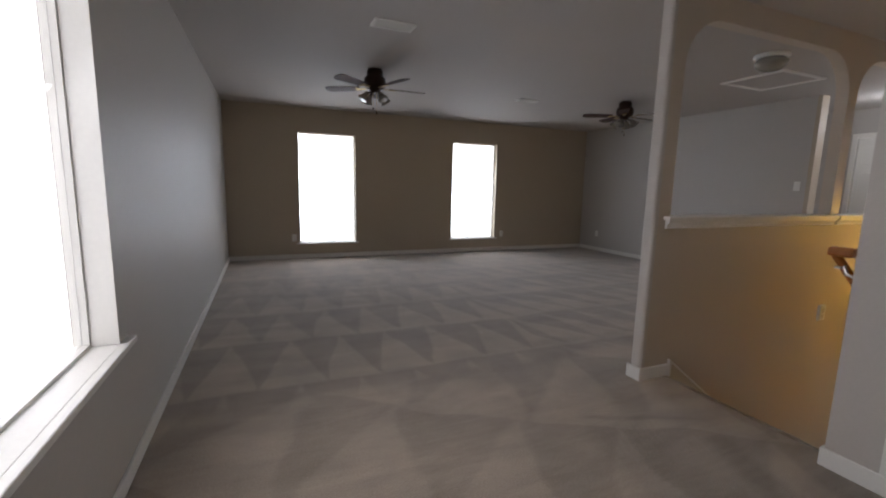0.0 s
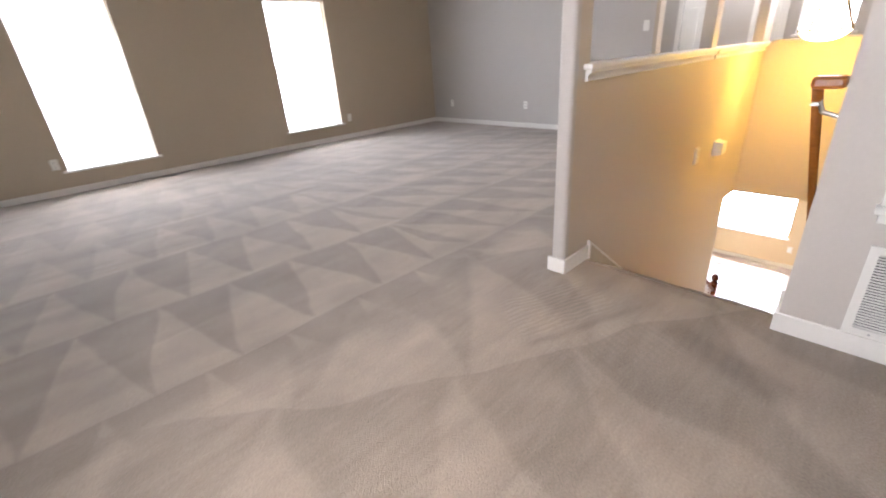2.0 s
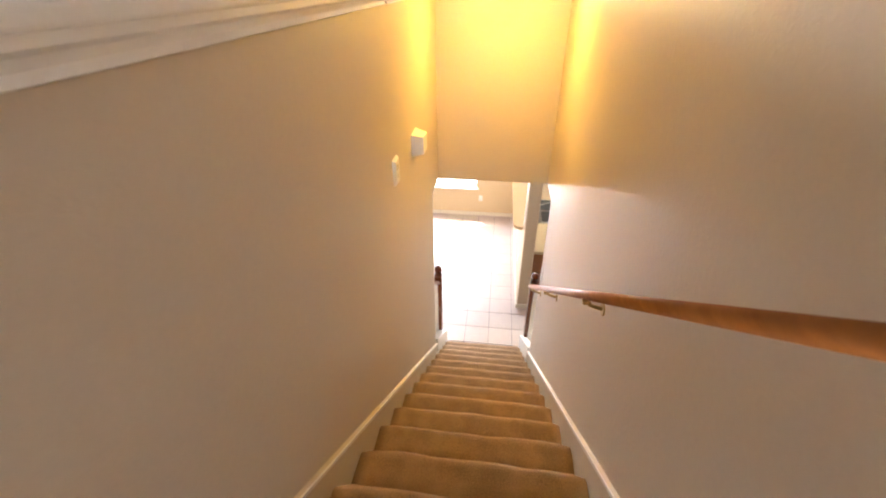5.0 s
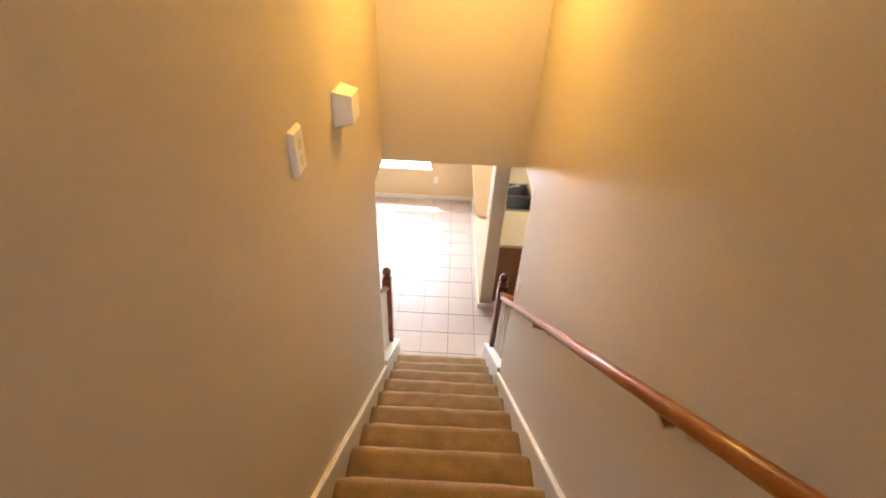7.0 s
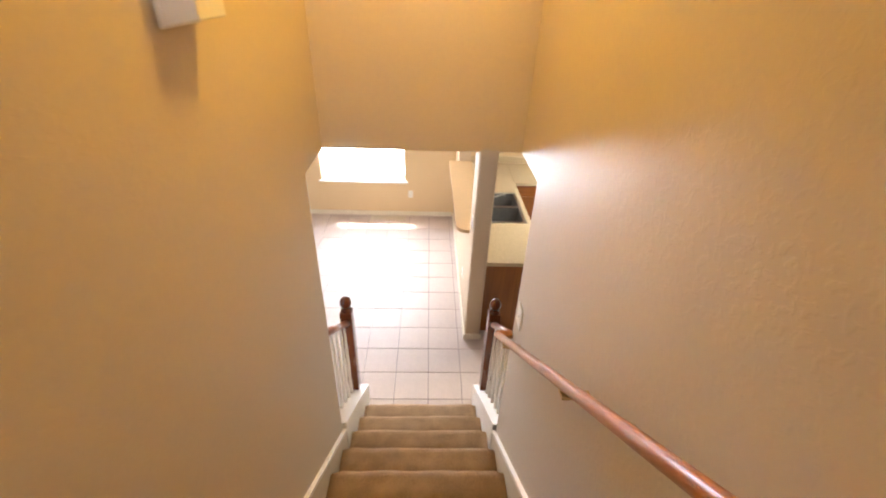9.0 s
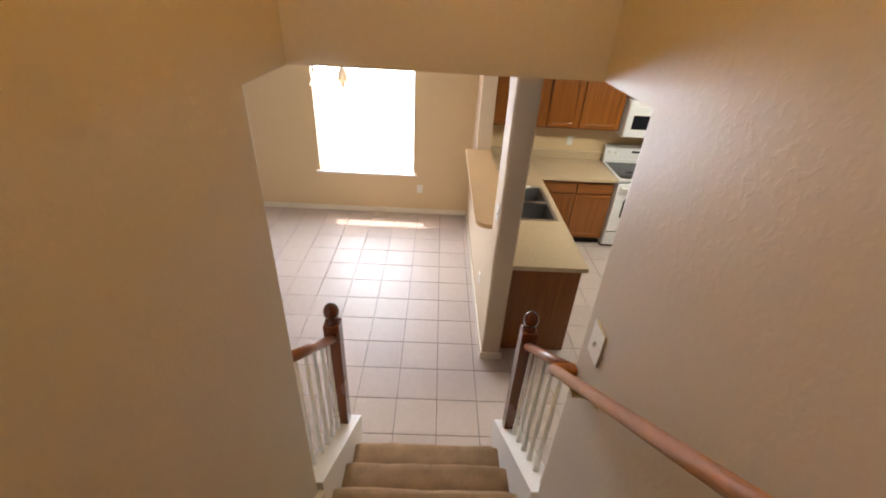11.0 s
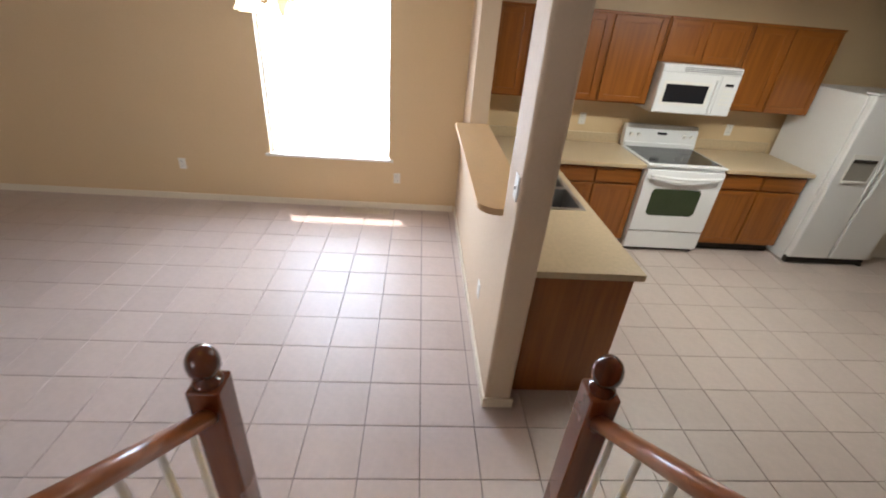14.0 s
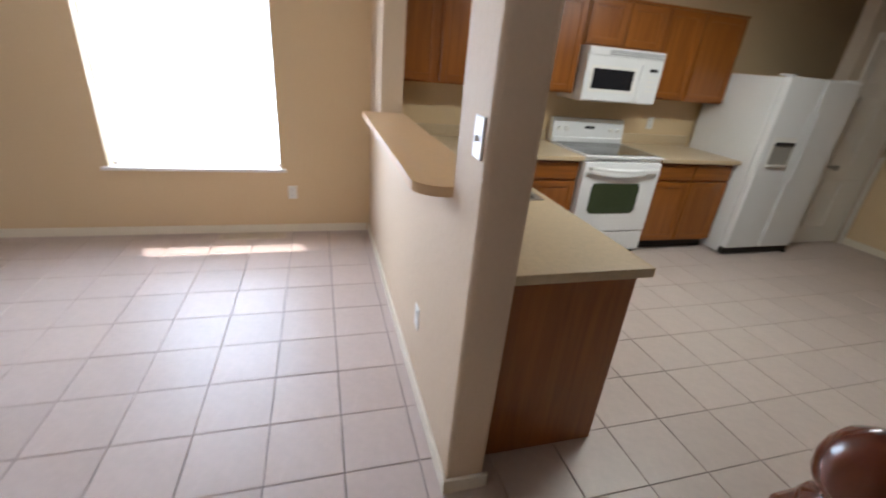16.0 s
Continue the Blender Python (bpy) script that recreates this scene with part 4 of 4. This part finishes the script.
ceiling_register(1.38, 3.40, 0.32, 0.16, "white ceiling air register")
ceiling_register(3.80, 5.27, 0.30, 0.15, "white ceiling air register near the windows")
t = thing("ceiling_globe_light", (4.55, 2.62, CLG), "unlit clear glass dome ceiling light", "ceiling light")
part("base", lathe(bmesh.new(), (4.55, 2.62, CLG), [(0.13, 0.0), (0.135, -0.02), (0.11, -0.03)], 20), M_WHITEP, t, smooth=True)
part("globe", lathe(bmesh.new(), (4.55, 2.62, CLG), [(0.10, -0.029), (0.125, -0.06), (0.115, -0.10), (0.07, -0.13), (0.02, -0.14)], 20), M_FROST, t, smooth=True)
# the dome's glass gives no light; the hall's light is added beneath it
t = thing("hall_dome_light", (7.45, 2.75, CLG), "white dome ceiling light in the hall", "ceiling light")
part("base", lathe(bmesh.new(), (7.45, 2.75, CLG), [(0.13, 0.0), (0.135, -0.02), (0.12, -0.03)], 20), M_WHITEP, t, smooth=True)
part("dome", lathe(bmesh.new(), (7.45, 2.75, CLG), [(0.12, -0.03), (0.12, -0.05), (0.09, -0.09), (0.02, -0.105)], 20), M_FROST, t, smooth=True)
t = thing("attic_hatch", (5.45, 3.05, CLG), "white trimmed attic hatch in the ceiling", "hatch")
part("panel", boxed(5.14, 5.76, 2.86, 3.42, CLG - 0.008, CLG - 0.001), M_CEIL, t)
for a in ((5.10, 5.80, 2.82, 2.86), (5.10, 5.80, 3.42, 3.46), (5.10, 5.14, 2.86, 3.42), (5.76, 5.80, 2.86, 3.42)):
    part("trim", boxed(*a, CLG - 0.018, CLG - 0.001, bevel=0.004), M_TRIM, t)

# pendant over the stairs
px, py, pz = 5.50, 1.535, 1.058
t = thing("pendant_lamp", (px, py, CLG), "lit bowl pendant of frosted glass on brass rods", "pendant lamp")
bm = lathe(bmesh.new(), (px, py, pz), [(0.01, 0.0), (0.06, 0.005), (0.11, 0.022), (0.145, 0.05), (0.160, 0.074), (0.153, 0.074), (0.136, 0.051), (0.10, 0.028), (0.05, 0.012), (0.008, 0.009)], 28)
bowl = part("bowl", bm, M_LAMP, t, "glowing frosted glass bowl", smooth=True)
part("rim", lathe(bmesh.new(), (px, py, pz), [(0.154, 0.073), (0.172, 0.073), (0.172, 0.088), (0.154, 0.088)], 28), M_BRASS, t)
for i in range(3):
    a = radians(30 + 120 * i)
    part("rod", tube(bmesh.new(), (px + 0.163 * math.cos(a), py + 0.163 * math.sin(a), pz + 0.08), (px + 0.02 * math.cos(a), py + 0.02 * math.sin(a), pz + 0.46), 0.010, 8), M_BRASS, t)
part("hub", ball(bmesh.new(), (px, py, pz + 0.47), 0.034, 1.2), M_BRASS, t, smooth=True)
part("stem", tube(bmesh.new(), (px, py, pz + 0.48), (px, py, CLG - 0.02), 0.006, 8), M_BRASS, t)
part("canopy", lathe(bmesh.new(), (px, py, CLG), [(0.065, 0.0), (0.06, -0.02), (0.02, -0.035)], 18), M_BRASS, t, smooth=True)

# chandelier over the dining floor
cx, cy, cz = 8.66, 2.42, -0.86
t = thing("chandelier", (cx, cy, LCLG), "lit dining chandelier with five frosted bell shades", "chandelier")
part("column", lathe(bmesh.new(), (cx, cy, cz), [(0.012, 0.14), (0.022, 0.10), (0.014, 0.06), (0.034, 0.02), (0.040, -0.02), (0.024, -0.07), (0.010, -0.12)], 16), M_CREAM, t, smooth=True)
for i in range(8):
    z = cz + 0.14 + i * (LCLG - cz - 0.16) / 8
    part("chain_link", box(bmesh.new(), cx - (0.009 if i % 2 else 0.003), cx + (0.009 if i % 2 else 0.003), cy - (0.003 if i % 2 else 0.009), cy + (0.003 if i % 2 else 0.009), z, z + 0.042, bevel=0.002), M_BRASS, t)
part("canopy", lathe(bmesh.new(), (cx, cy, LCLG), [(0.06, 0.0), (0.055, -0.018), (0.02, -0.03)], 18), M_BRASS, t, smooth=True)
for i in range(5):
    a = radians(72 * i + 80)
    dx, dy = math.cos(a), math.sin(a)
    bm = bmesh.new()
    tube(bm, (cx + 0.03 * dx, cy + 0.03 * dy, cz - 0.02), (cx + 0.14 * dx, cy + 0.14 * dy, cz - 0.055), 0.006, 8)
    tube(bm, (cx + 0.14 * dx, cy + 0.14 * dy, cz - 0.055), (cx + 0.23 * dx, cy + 0.23 * dy, cz + 0.01), 0.006, 8)
    arm = part("arm", bm, M_BRASS, t)
    s = part("shade", lathe(bmesh.new(), (cx + 0.23 * dx, cy + 0.23 * dy, cz), [(0.020, 0.012), (0.030, 0.0), (0.042, -0.04), (0.062, -0.085), (0.070, -0.10)], 16), M_SHADE, arm, "frosted bell shade, lit", smooth=True)
    s.visible_shadow = False


# kitchen
def cab_door(parent, y0, y1, z0, z1, x, name="door"):
    """A framed flat-panel door or drawer front facing -x; its back at x."""
    d = part(name, boxed(x - 0.010, x, y0, y1, z0, z1), M_OAK, parent)
    w = 0.052 if z1 - z0 > 0.25 else 0.0
    if w:
        for a in ((y0, y0 + w, z0, z1), (y1 - w, y1, z0, z1)):
            part("stile", boxed(x - 0.020, x - 0.009, *a, bevel=0.003), M_OAK, d)
        for a in ((y0 + w, y1 - w, z0, z0 + w), (y0 + w, y1 - w, z1 - w, z1)):
            part("rail", boxed(x - 0.020, x - 0.009, *a, bevel=0.003), M_OAKH, d)
    else:
        part("front", boxed(x - 0.020, x - 0.009, y0, y1, z0, z1, bevel=0.004), M_OAKH, d)
    return d


def wall_cabinet(y0, y1, z0, z1, splits, label):
    t = thing("wall_cabinet", (10.0, (y0 + y1) / 2, z0), label, "cabinet", group="oak wall cabinets")
    part("body", boxed(9.865, XD - 0.001, y0 + 0.001, y1 - 0.001, z0, z1, bevel=0.002), M_OAK, t)
    ys = [y0] + splits + [y1]
    for a, b in zip(ys, ys[1:]):
        cab_door(t, a + 0.016, b - 0.016, z0 + 0.016, z1 - 0.022, 9.864)
    part("cornice", boxed(9.845, 9.864, y0 + 0.001, y1 - 0.001, z1 - 0.016, z1 + 0.006, bevel=0.004), M_OAKH, t)


UC = "honey-oak wall cabinet with framed doors"
wall_cabinet(0.30, 0.962, -1.538, -0.787, [0.64], UC)
wall_cabinet(-0.582, 0.295, -1.538, -0.787, [-0.08], UC)
wall_cabinet(-1.362, -0.587, -1.152, -0.787, [-0.965], "short honey-oak cabinet above the microwave")
wall_cabinet(-2.235, -1.367, -1.538, -0.787, [-1.75], UC)


def base_cabinet(y0, y1, splits, label):
    t = thing("base_cabinet", (9.8, (y0 + y1) / 2, LOW), label, "cabinet", group="oak base cabinets")
    part("body", boxed(9.49, XD - 0.001, y0 + 0.001, y1 - 0.001, LOW + 0.10, -2.034, bevel=0.002), M_OAK, t)
    # toe board coloured near-black for the shade under the cabinet
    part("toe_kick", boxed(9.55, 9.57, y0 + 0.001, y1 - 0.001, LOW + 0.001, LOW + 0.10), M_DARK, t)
    ys = [y0] + splits + [y1]
    for a, b in zip(ys, ys[1:]):
        cab_door(t, a + 0.012, b - 0.012, -2.19, -2.055, 9.489, "drawer")
        cab_door(t, a + 0.012, b - 0.012, LOW + 0.115, -2.215, 9.489)


BC = "honey-oak base cabinet with drawers over doors"
base_cabinet(-0.556, 0.385, [-0.10], BC)
base_cabinet(-2.222, -1.348, [-1.77], BC)

t = thing("peninsula_cabinet", (8.5, 0.7, LOW), "honey-oak peninsula cabinet with a plain end panel", "cabinet")
part("body", boxed(7.575, 9.48, 0.405, 0.963, LOW + 0.10, -2.20), M_OAK, t)
part("front_rail", boxed(7.575, 9.48, 0.405, 0.425, -2.199, -2.034), M_OAK, t)
part("end_panel", boxed(7.555, 7.574, 0.388, 0.963, LOW + 0.001, -2.034, bevel=0.002), M_OAK, t, "plain oak end panel")
# peninsula's toe recess: its shade is put into the board's colour
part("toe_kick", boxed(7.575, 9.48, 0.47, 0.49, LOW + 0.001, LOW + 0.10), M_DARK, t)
for i in range(4):
    a = 7.60 + i * 0.47
    part("door", boxed(a, a + 0.45, 0.386, 0.404, LOW + 0.115, -2.215, bevel=0.004), M_OAK, t)
    part("drawer", boxed(a, a + 0.45, 0.386, 0.404, -2.19, -2.055, bevel=0.004), M_OAK, t)

CT = -1.995
t = thing("worktop", (9.0, 0.7, CT), "speckled beige laminate worktop with a splash", "worktop")
SX0, SX1, SY0, SY1 = 8.32, 9.10, 0.425, 0.86
bm = wall_with_holes(bmesh.new(), "z", CT - 0.037, CT, 7.52, XD - 0.002, 0.365, 0.963, [(SX0, SX1, SY0, SY1)])
part("top", bm, M_COUNTER, t)
part("edge", boxed(7.512, 7.522, 0.356, 0.963, CT - 0.040, CT + 0.001, bevel=0.004), M_COUNTER, t)
part("edge", boxed(7.520, 9.43, 0.356, 0.366, CT - 0.040, CT + 0.001, bevel=0.004), M_COUNTER, t)
part("top", boxed(9.43, XD - 0.002, -0.557, 0.363, CT - 0.037, CT, bevel=0.005), M_COUNTER, t)
part("splash", boxed(XD - 0.022, XD - 0.002, -0.557, 0.963, CT, CT + 0.10, bevel=0.004), M_COUNTER, t)
t = thing("worktop", (9.8, -1.8, CT), "speckled beige laminate worktop beside the fridge", "worktop")
part("top", boxed(9.43, XD - 0.002, -2.235, -1.347, CT - 0.037, CT, bevel=0.005), M_COUNTER, t)
part("splash", boxed(XD - 0.022, XD - 0.002, -2.235, -1.347, CT, CT + 0.10, bevel=0.004), M_COUNTER, t)

t = thing("kitchen_sink", (8.71, 0.64, CT), "double-bowl stainless sink let into the worktop", "sink")
bm = wall_with_holes(bmesh.new(), "z", CT - 0.004, CT + 0.005, SX0 - 0.012, SX1 + 0.012, SY0 - 0.012, SY1 + 0.012, [(SX0 + 0.02, 8.69, SY0 + 0.02, SY1 - 0.06), (8.73, SX1 - 0.02, SY0 + 0.02, SY1 - 0.06)])
part("rim", bm, M_STEEL, t)
for a, b in ((SX0 + 0.02, 8.69), (8.73, SX1 - 0.02)):
    c, d, zb = SY0 + 0.02, SY1 - 0.06, CT - 0.17
    bm = bmesh.new()
    box(bm, a, b, c, d, zb - 0.004, zb)
    box(bm, a, a + 0.004, c, d, zb, CT)
    box(bm, b - 0.004, b, c, d, zb, CT)
    box(bm, a + 0.004, b - 0.004, c, c + 0.004, zb, CT)
    box(bm, a + 0.004, b - 0.004, d - 0.004, d, zb, CT)
    bowl = part("bowl", bm, M_SINK, t)
    part("drain", tube(bmesh.new(), ((a + b) / 2, (c + d) / 2, zb), ((a + b) / 2, (c + d) / 2, zb + 0.004), 0.045), M_STEEL, bowl)
t = thing("kitchen_tap", (8.71, 0.83, CT), "chrome single-lever kitchen tap behind the sink", "tap")
bm = bmesh.new()
tube(bm, (8.71, 0.83, CT + 0.004), (8.71, 0.83, CT + 0.10), 0.022)
tube(bm, (8.71, 0.83, CT + 0.09), (8.71, 0.63, CT + 0.17), 0.012)
tube(bm, (8.71, 0.63, CT + 0.17), (8.71, 0.625, CT + 0.145), 0.014)
part("spout", bm, M_STEEL, t, smooth=True)
part("lever", tube(bmesh.new(), (8.71, 0.835, CT + 0.10), (8.71, 0.88, CT + 0.16), 0.008), M_STEEL, t)
part("escutcheon", boxed(8.60, 8.82, 0.805, 0.855, CT + 0.005, CT + 0.012, bevel=0.005), M_STEEL, t)

# range
t = thing("kitchen_range", (9.75, -0.975, LOW), "white electric range with black glass cooktop", "range")
ry0, ry1 = -1.365, -0.585
part("body", boxed(9.455, 10.12, ry0, ry1, LOW + 0.03, CT - 0.012, bevel=0.004), M_WHITE, t)
part("plinth", boxed(9.48, 10.1, ry0 + 0.01, ry1 - 0.01, LOW + 0.001, LOW + 0.03), M_DARK, t)
part("drawer", boxed(9.425, 9.454, ry0 + 0.004, ry1 - 0.004, LOW + 0.045, -2.672, bevel=0.006), M_WHITE, t)
door = part("oven_door", boxed(9.42, 9.454, ry0 + 0.004, ry1 - 0.004, -2.662, -2.035, bevel=0.008), M_WHITE, t)
bm = prism(bmesh.new(), [(-1.175 + 0.02, -2.49), (-0.715 - 0.02, -2.49), (-0.700, -2.46), (-0.700, -2.25), (-0.72, -2.215), (-1.17, -2.215), (-1.19, -2.25), (-1.19, -2.46)], "x", 9.4165, 9.4205)
part("oven_window", bm, M_OVENGL, door, "green-tinted oven glass")
bm = bmesh.new()
for i in range(10):
    f, g = -1 + i / 5, -0.8 + i / 5
    tube(bm, (9.358 + 0.024 * f * f, (ry0 + ry1) / 2 + f * 0.335, -2.092 + 0.014 * f * f), (9.358 + 0.024 * g * g, (ry0 + ry1) / 2 + g * 0.335, -2.092 + 0.014 * g * g), 0.014)
for y in (ry0 + 0.06, ry1 - 0.06):
    box(bm, 9.375, 9.422, y - 0.012, y + 0.012, -2.097, -2.073, bevel=0.004)
part("handle", bm, M_WHITE, door, "white bar handle", smooth=False)
part("cooktop_rim", boxed(9.42, 10.06, ry0, ry1, CT - 0.011, CT + 0.012, bevel=0.008), M_WHITE, t)
part("cooktop", boxed(9.475, 10.03, ry0 + 0.035, ry1 - 0.035, CT + 0.0125, CT + 0.015), M_BLACK, t, "black ceramic glass cooktop")
for x, y, r in ((9.62, -1.17, 0.10), (9.62, -0.78, 0.08), (9.89, -1.17, 0.08), (9.89, -0.78, 0.10)):
    part("burner_ring", tube(bmesh.new(), (x, y, CT + 0.0145), (x, y, CT + 0.0156), r, 28), M_BURNER, t)
bg = part("backguard", prism(bmesh.new(), [(10.03, CT + 0.012), (10.118, CT + 0.012), (10.118, -1.765), (10.075, -1.765), (10.055, -1.80)], "y", ry0, ry1), M_WHITE, t)
for y in (-0.65, -0.73, -1.22, -1.30):
    part("knob", tube(bmesh.new(), (10.05, y, -1.86), (10.025, y, -1.863), 0.020, 16), M_WHITEP, bg)
part("clock", boxed(10.043, 10.062, -1.03, -0.93, -1.855, -1.83), M_BLACK, bg, "black clock display")
part("base_trim", boxed(10.02, 10.06, ry0 + 0.01, ry1 - 0.01, CT + 0.012, CT + 0.06, bevel=0.006), M_WHITE, bg)

# stands between the base cabinets
t.location.y += 0.024

# microwave
t = thing("microwave", (9.96, -1.005, -1.62), "white over-the-range microwave with black window", "microwave")
my0, my1 = -1.385, -0.625
part("body", boxed(9.785, 10.16, my0, my1, -1.62, -1.188, bevel=0.006), M_WHITE, t)
door = part("door", boxed(9.752, 9.784, -1.20, my1 + 0.002, -1.612, -1.255, bevel=0.010), M_WHITE, t)
part("window", boxed(9.7485, 9.753, -1.10, -0.695, -1.515, -1.355, bevel=0.0018), M_BLACK, door, "black microwave window")
part("window_rim", boxed(9.7500, 9.753, -1.125, -0.67, -1.54, -1.33), M_WHITEP, door)
part("handle", boxed(9.725, 9.752, -1.175, -1.150, -1.585, -1.30, bevel=0.008), M_WHITE, door)
pan = part("control_panel", boxed(9.756, 9.784, my0 + 0.002, -1.203, -1.612, -1.255, bevel=0.006), M_WHITE, t)
part("display", boxed(9.7540, 9.757, -1.335, -1.255, -1.350, -1.325), M_BLACK, pan)
for i in range(4):
    for j in range(3):
        part("button", boxed(9.7545, 9.757, -1.345 + j * 0.034, -1.32 + j * 0.034, -1.40 - i * 0.038, -1.382 - i * 0.038), M_WHITEP, pan)
vt = part("vent", boxed(9.760, 9.784, my0 + 0.002, my1 - 0.002, -1.252, -1.192, bevel=0.004), M_WHITE, t)
for i in range(3):
    part("vent_slot", boxed(9.7585, 9.762, my0 + 0.02, my1 - 0.20, -1.243 + i * 0.014, -1.236 + i * 0.014), M_VENTSLOT, vt)

# hangs under the short cabinet
t.location += Vector((0, 0.022, 0.034))

# fridge
t = thing("fridge", (9.7, -2.68, LOW), "white side-by-side fridge with a water dispenser", "fridge")
fy0, fy1, ft = -3.115, -2.248, -1.245
part("body", boxed(9.36, 10.10, fy0, fy1, LOW + 0.02, ft - 0.01, bevel=0.006), M_FRIDGE, t)
part("grille", boxed(9.31, 9.36, fy0 + 0.01, fy1 - 0.01, LOW + 0.012, LOW + 0.075), M_DARK, t)
for a, b in ((-2.668, fy1 - 0.001), (fy0 + 0.001, -2.684)):
    d = part("door", boxed(9.285, 9.355, a, b, LOW + 0.08, ft, bevel=0.016), M_FRIDGE, t)
    e = a + 0.012 if b > -2.5 else b - 0.048
    part("handle", boxed(9.270, 9.286, e, e + 0.030, -2.15, -1.52, bevel=0.007), M_FRIDGE, d, "white grip handle")
    if b > -2.5:
        dp = part("dispenser", boxed(9.281, 9.287, -2.60, -2.335, -2.02, -1.74, bevel=0.002), M_WHITEP, d, "dispenser recess panel")
        # flat grey plate standing in for the shaded hollow of the dispenser
        part("recess", boxed(9.279, 9.2825, -2.585, -2.35, -1.985, -1.80), mat("dispenser_shade", (0.30, 0.28, 0.25), 0.5), dp)
        part("tray", boxed(9.262, 9.282, -2.59, -2.345, -2.005, -1.985, bevel=0.003), M_WHITEP, dp)
        part("spigot_cover", boxed(9.268, 9.282, -2.58, -2.355, -1.815, -1.785, bevel=0.004), M_DARK, dp)
for y in (-2.30, -3.06):
    part("hinge_cap", boxed(9.30, 9.42, y - 0.03, y + 0.03, ft, ft + 0.016, bevel=0.005), M_WHITE, t)
part("foot", boxed(9.30, 9.34, fy0 + 0.01, fy0 + 0.05, LOW + 0.001, LOW + 0.02), M_DARK, t)

# serving bar
t = thing("bar_ledge", (8.6, 1.13, -1.76), "tan laminate serving bar with a rounded corner", "bar ledge")
pts = [(7.70, 0.957)] + [(7.81 - 0.11 * math.cos(i * math.pi / 20), 1.14 + 0.11 * math.sin(i * math.pi / 20)) for i in range(11)] + [(9.54, 1.25), (9.54, 0.957)]
part("top", prism(bmesh.new(), pts, "z", -1.779, -1.742), M_BAR, t)
part("cleat", boxed(7.80, 9.50, KY1 + 0.001, KY1 + 0.03, -1.81, -1.780, bevel=0.003), M_TRIM, t)

# kitchen ceiling light
t = thing("tube_light", (8.42, -0.96, LCLG), "lit white box tube light on the kitchen ceiling", "ceiling light")
part("housing", boxed(8.33, 8.51, -1.49, -0.225, -0.486, LCLG - 0.001, bevel=0.006), M_CEIL, t)
dif = part("diffuser", boxed(8.30, 8.54, -1.475, -0.240, -0.566, -0.487, bevel=0.014), M_TUBE, t, "glowing acrylic diffuser")
dif.visible_shadow = False

# floor register under the dining window
t = thing("floor_register", (10.08, 2.13, LOW), "dark slotted floor register by the wall", "floor vent")
part("frame", boxed(10.00, 10.135, 1.86, 2.40, LOW + 0.001, LOW + 0.005, bevel=0.002), M_SKIRT, t)
for i in range(22):
    y = 1.885 + i * 0.0225
    # tan strip in place of the shade within each slot
    part("slot", boxed(10.02, 10.115, y, y + 0.006, LOW + 0.0050, LOW + 0.0058), M_TAN, t)

# floor tiles, the nearest as pieces of their own, the rest joined
TS, TX0, TY0 = 0.308, 7.896, 1.498
floor_lower = bpy.data.objects["floor_lower"]
half = TS / 2 - 0.0020


def tile_into(bm, cx, cy, sx0, sx1, sy0, sy1, top=0.0):
    c = 0.0018
    lo = [bm.verts.new((x, y, LOW - 0.013)) for x, y in ((sx0, sy0), (sx1, sy0), (sx1, sy1), (sx0, sy1))]
    md = [bm.verts.new((x, y, LOW - c + top)) for x, y in ((sx0, sy0), (sx1, sy0), (sx1, sy1), (sx0, sy1))]
    hi = [bm.verts.new((x, y, LOW + top)) for x, y in ((sx0 + c, sy0 + c), (sx1 - c, sy0 + c), (sx1 - c, sy1 - c), (sx0 + c, sy1 - c))]
    bm.faces.new(hi)
    for a, b in ((lo, md), (md, hi)):
        for i in range(4):
            j = (i + 1) % 4
            bm.faces.new((a[i], a[j], b[j], b[i]))


one = bmesh.new()
tile_into(one, 0, 0, -half, half, -half, half)
tile_me = mesh("tile", one, M_TILE)
rest = bmesh.new()
count = 0
for i in range(-13, 9):
    for j in range(-19, 20):
        x0, x1 = TX0 + i * TS + 0.0020, TX0 + (i + 1) * TS - 0.0020
        y0, y1 = TY0 + j * TS + 0.0020, TY0 + (j + 1) * TS - 0.0020
        x1, y0, y1 = min(x1, XD - 0.001), max(y0, YS + 0.001), min(y1, YN - 0.001)
        if x1 - x0 < 0.02 or y1 - y0 < 0.02:
            continue
        whole = x1 - x0 > 2 * half - 1e-4 and y1 - y0 > 2 * half - 1e-4
        if whole and 6.6 < x0 < 9.9 and -1.3 < y0 < 3.9 and count < 190:
            o = new("tile", tile_me)
            o.parent = floor_lower
            o.location = ((x0 + x1) / 2, (y0 + y1) / 2, random.uniform(-0.0006, 0.0006))
            count += 1
        else:
            tile_into(rest, 0, 0, x0, x1, y0, y1)
tiles_far = part("tiles_far", rest, M_TILE, floor_lower, "beige ceramic floor tiles")
tiles_far["kind"] = "stuff"
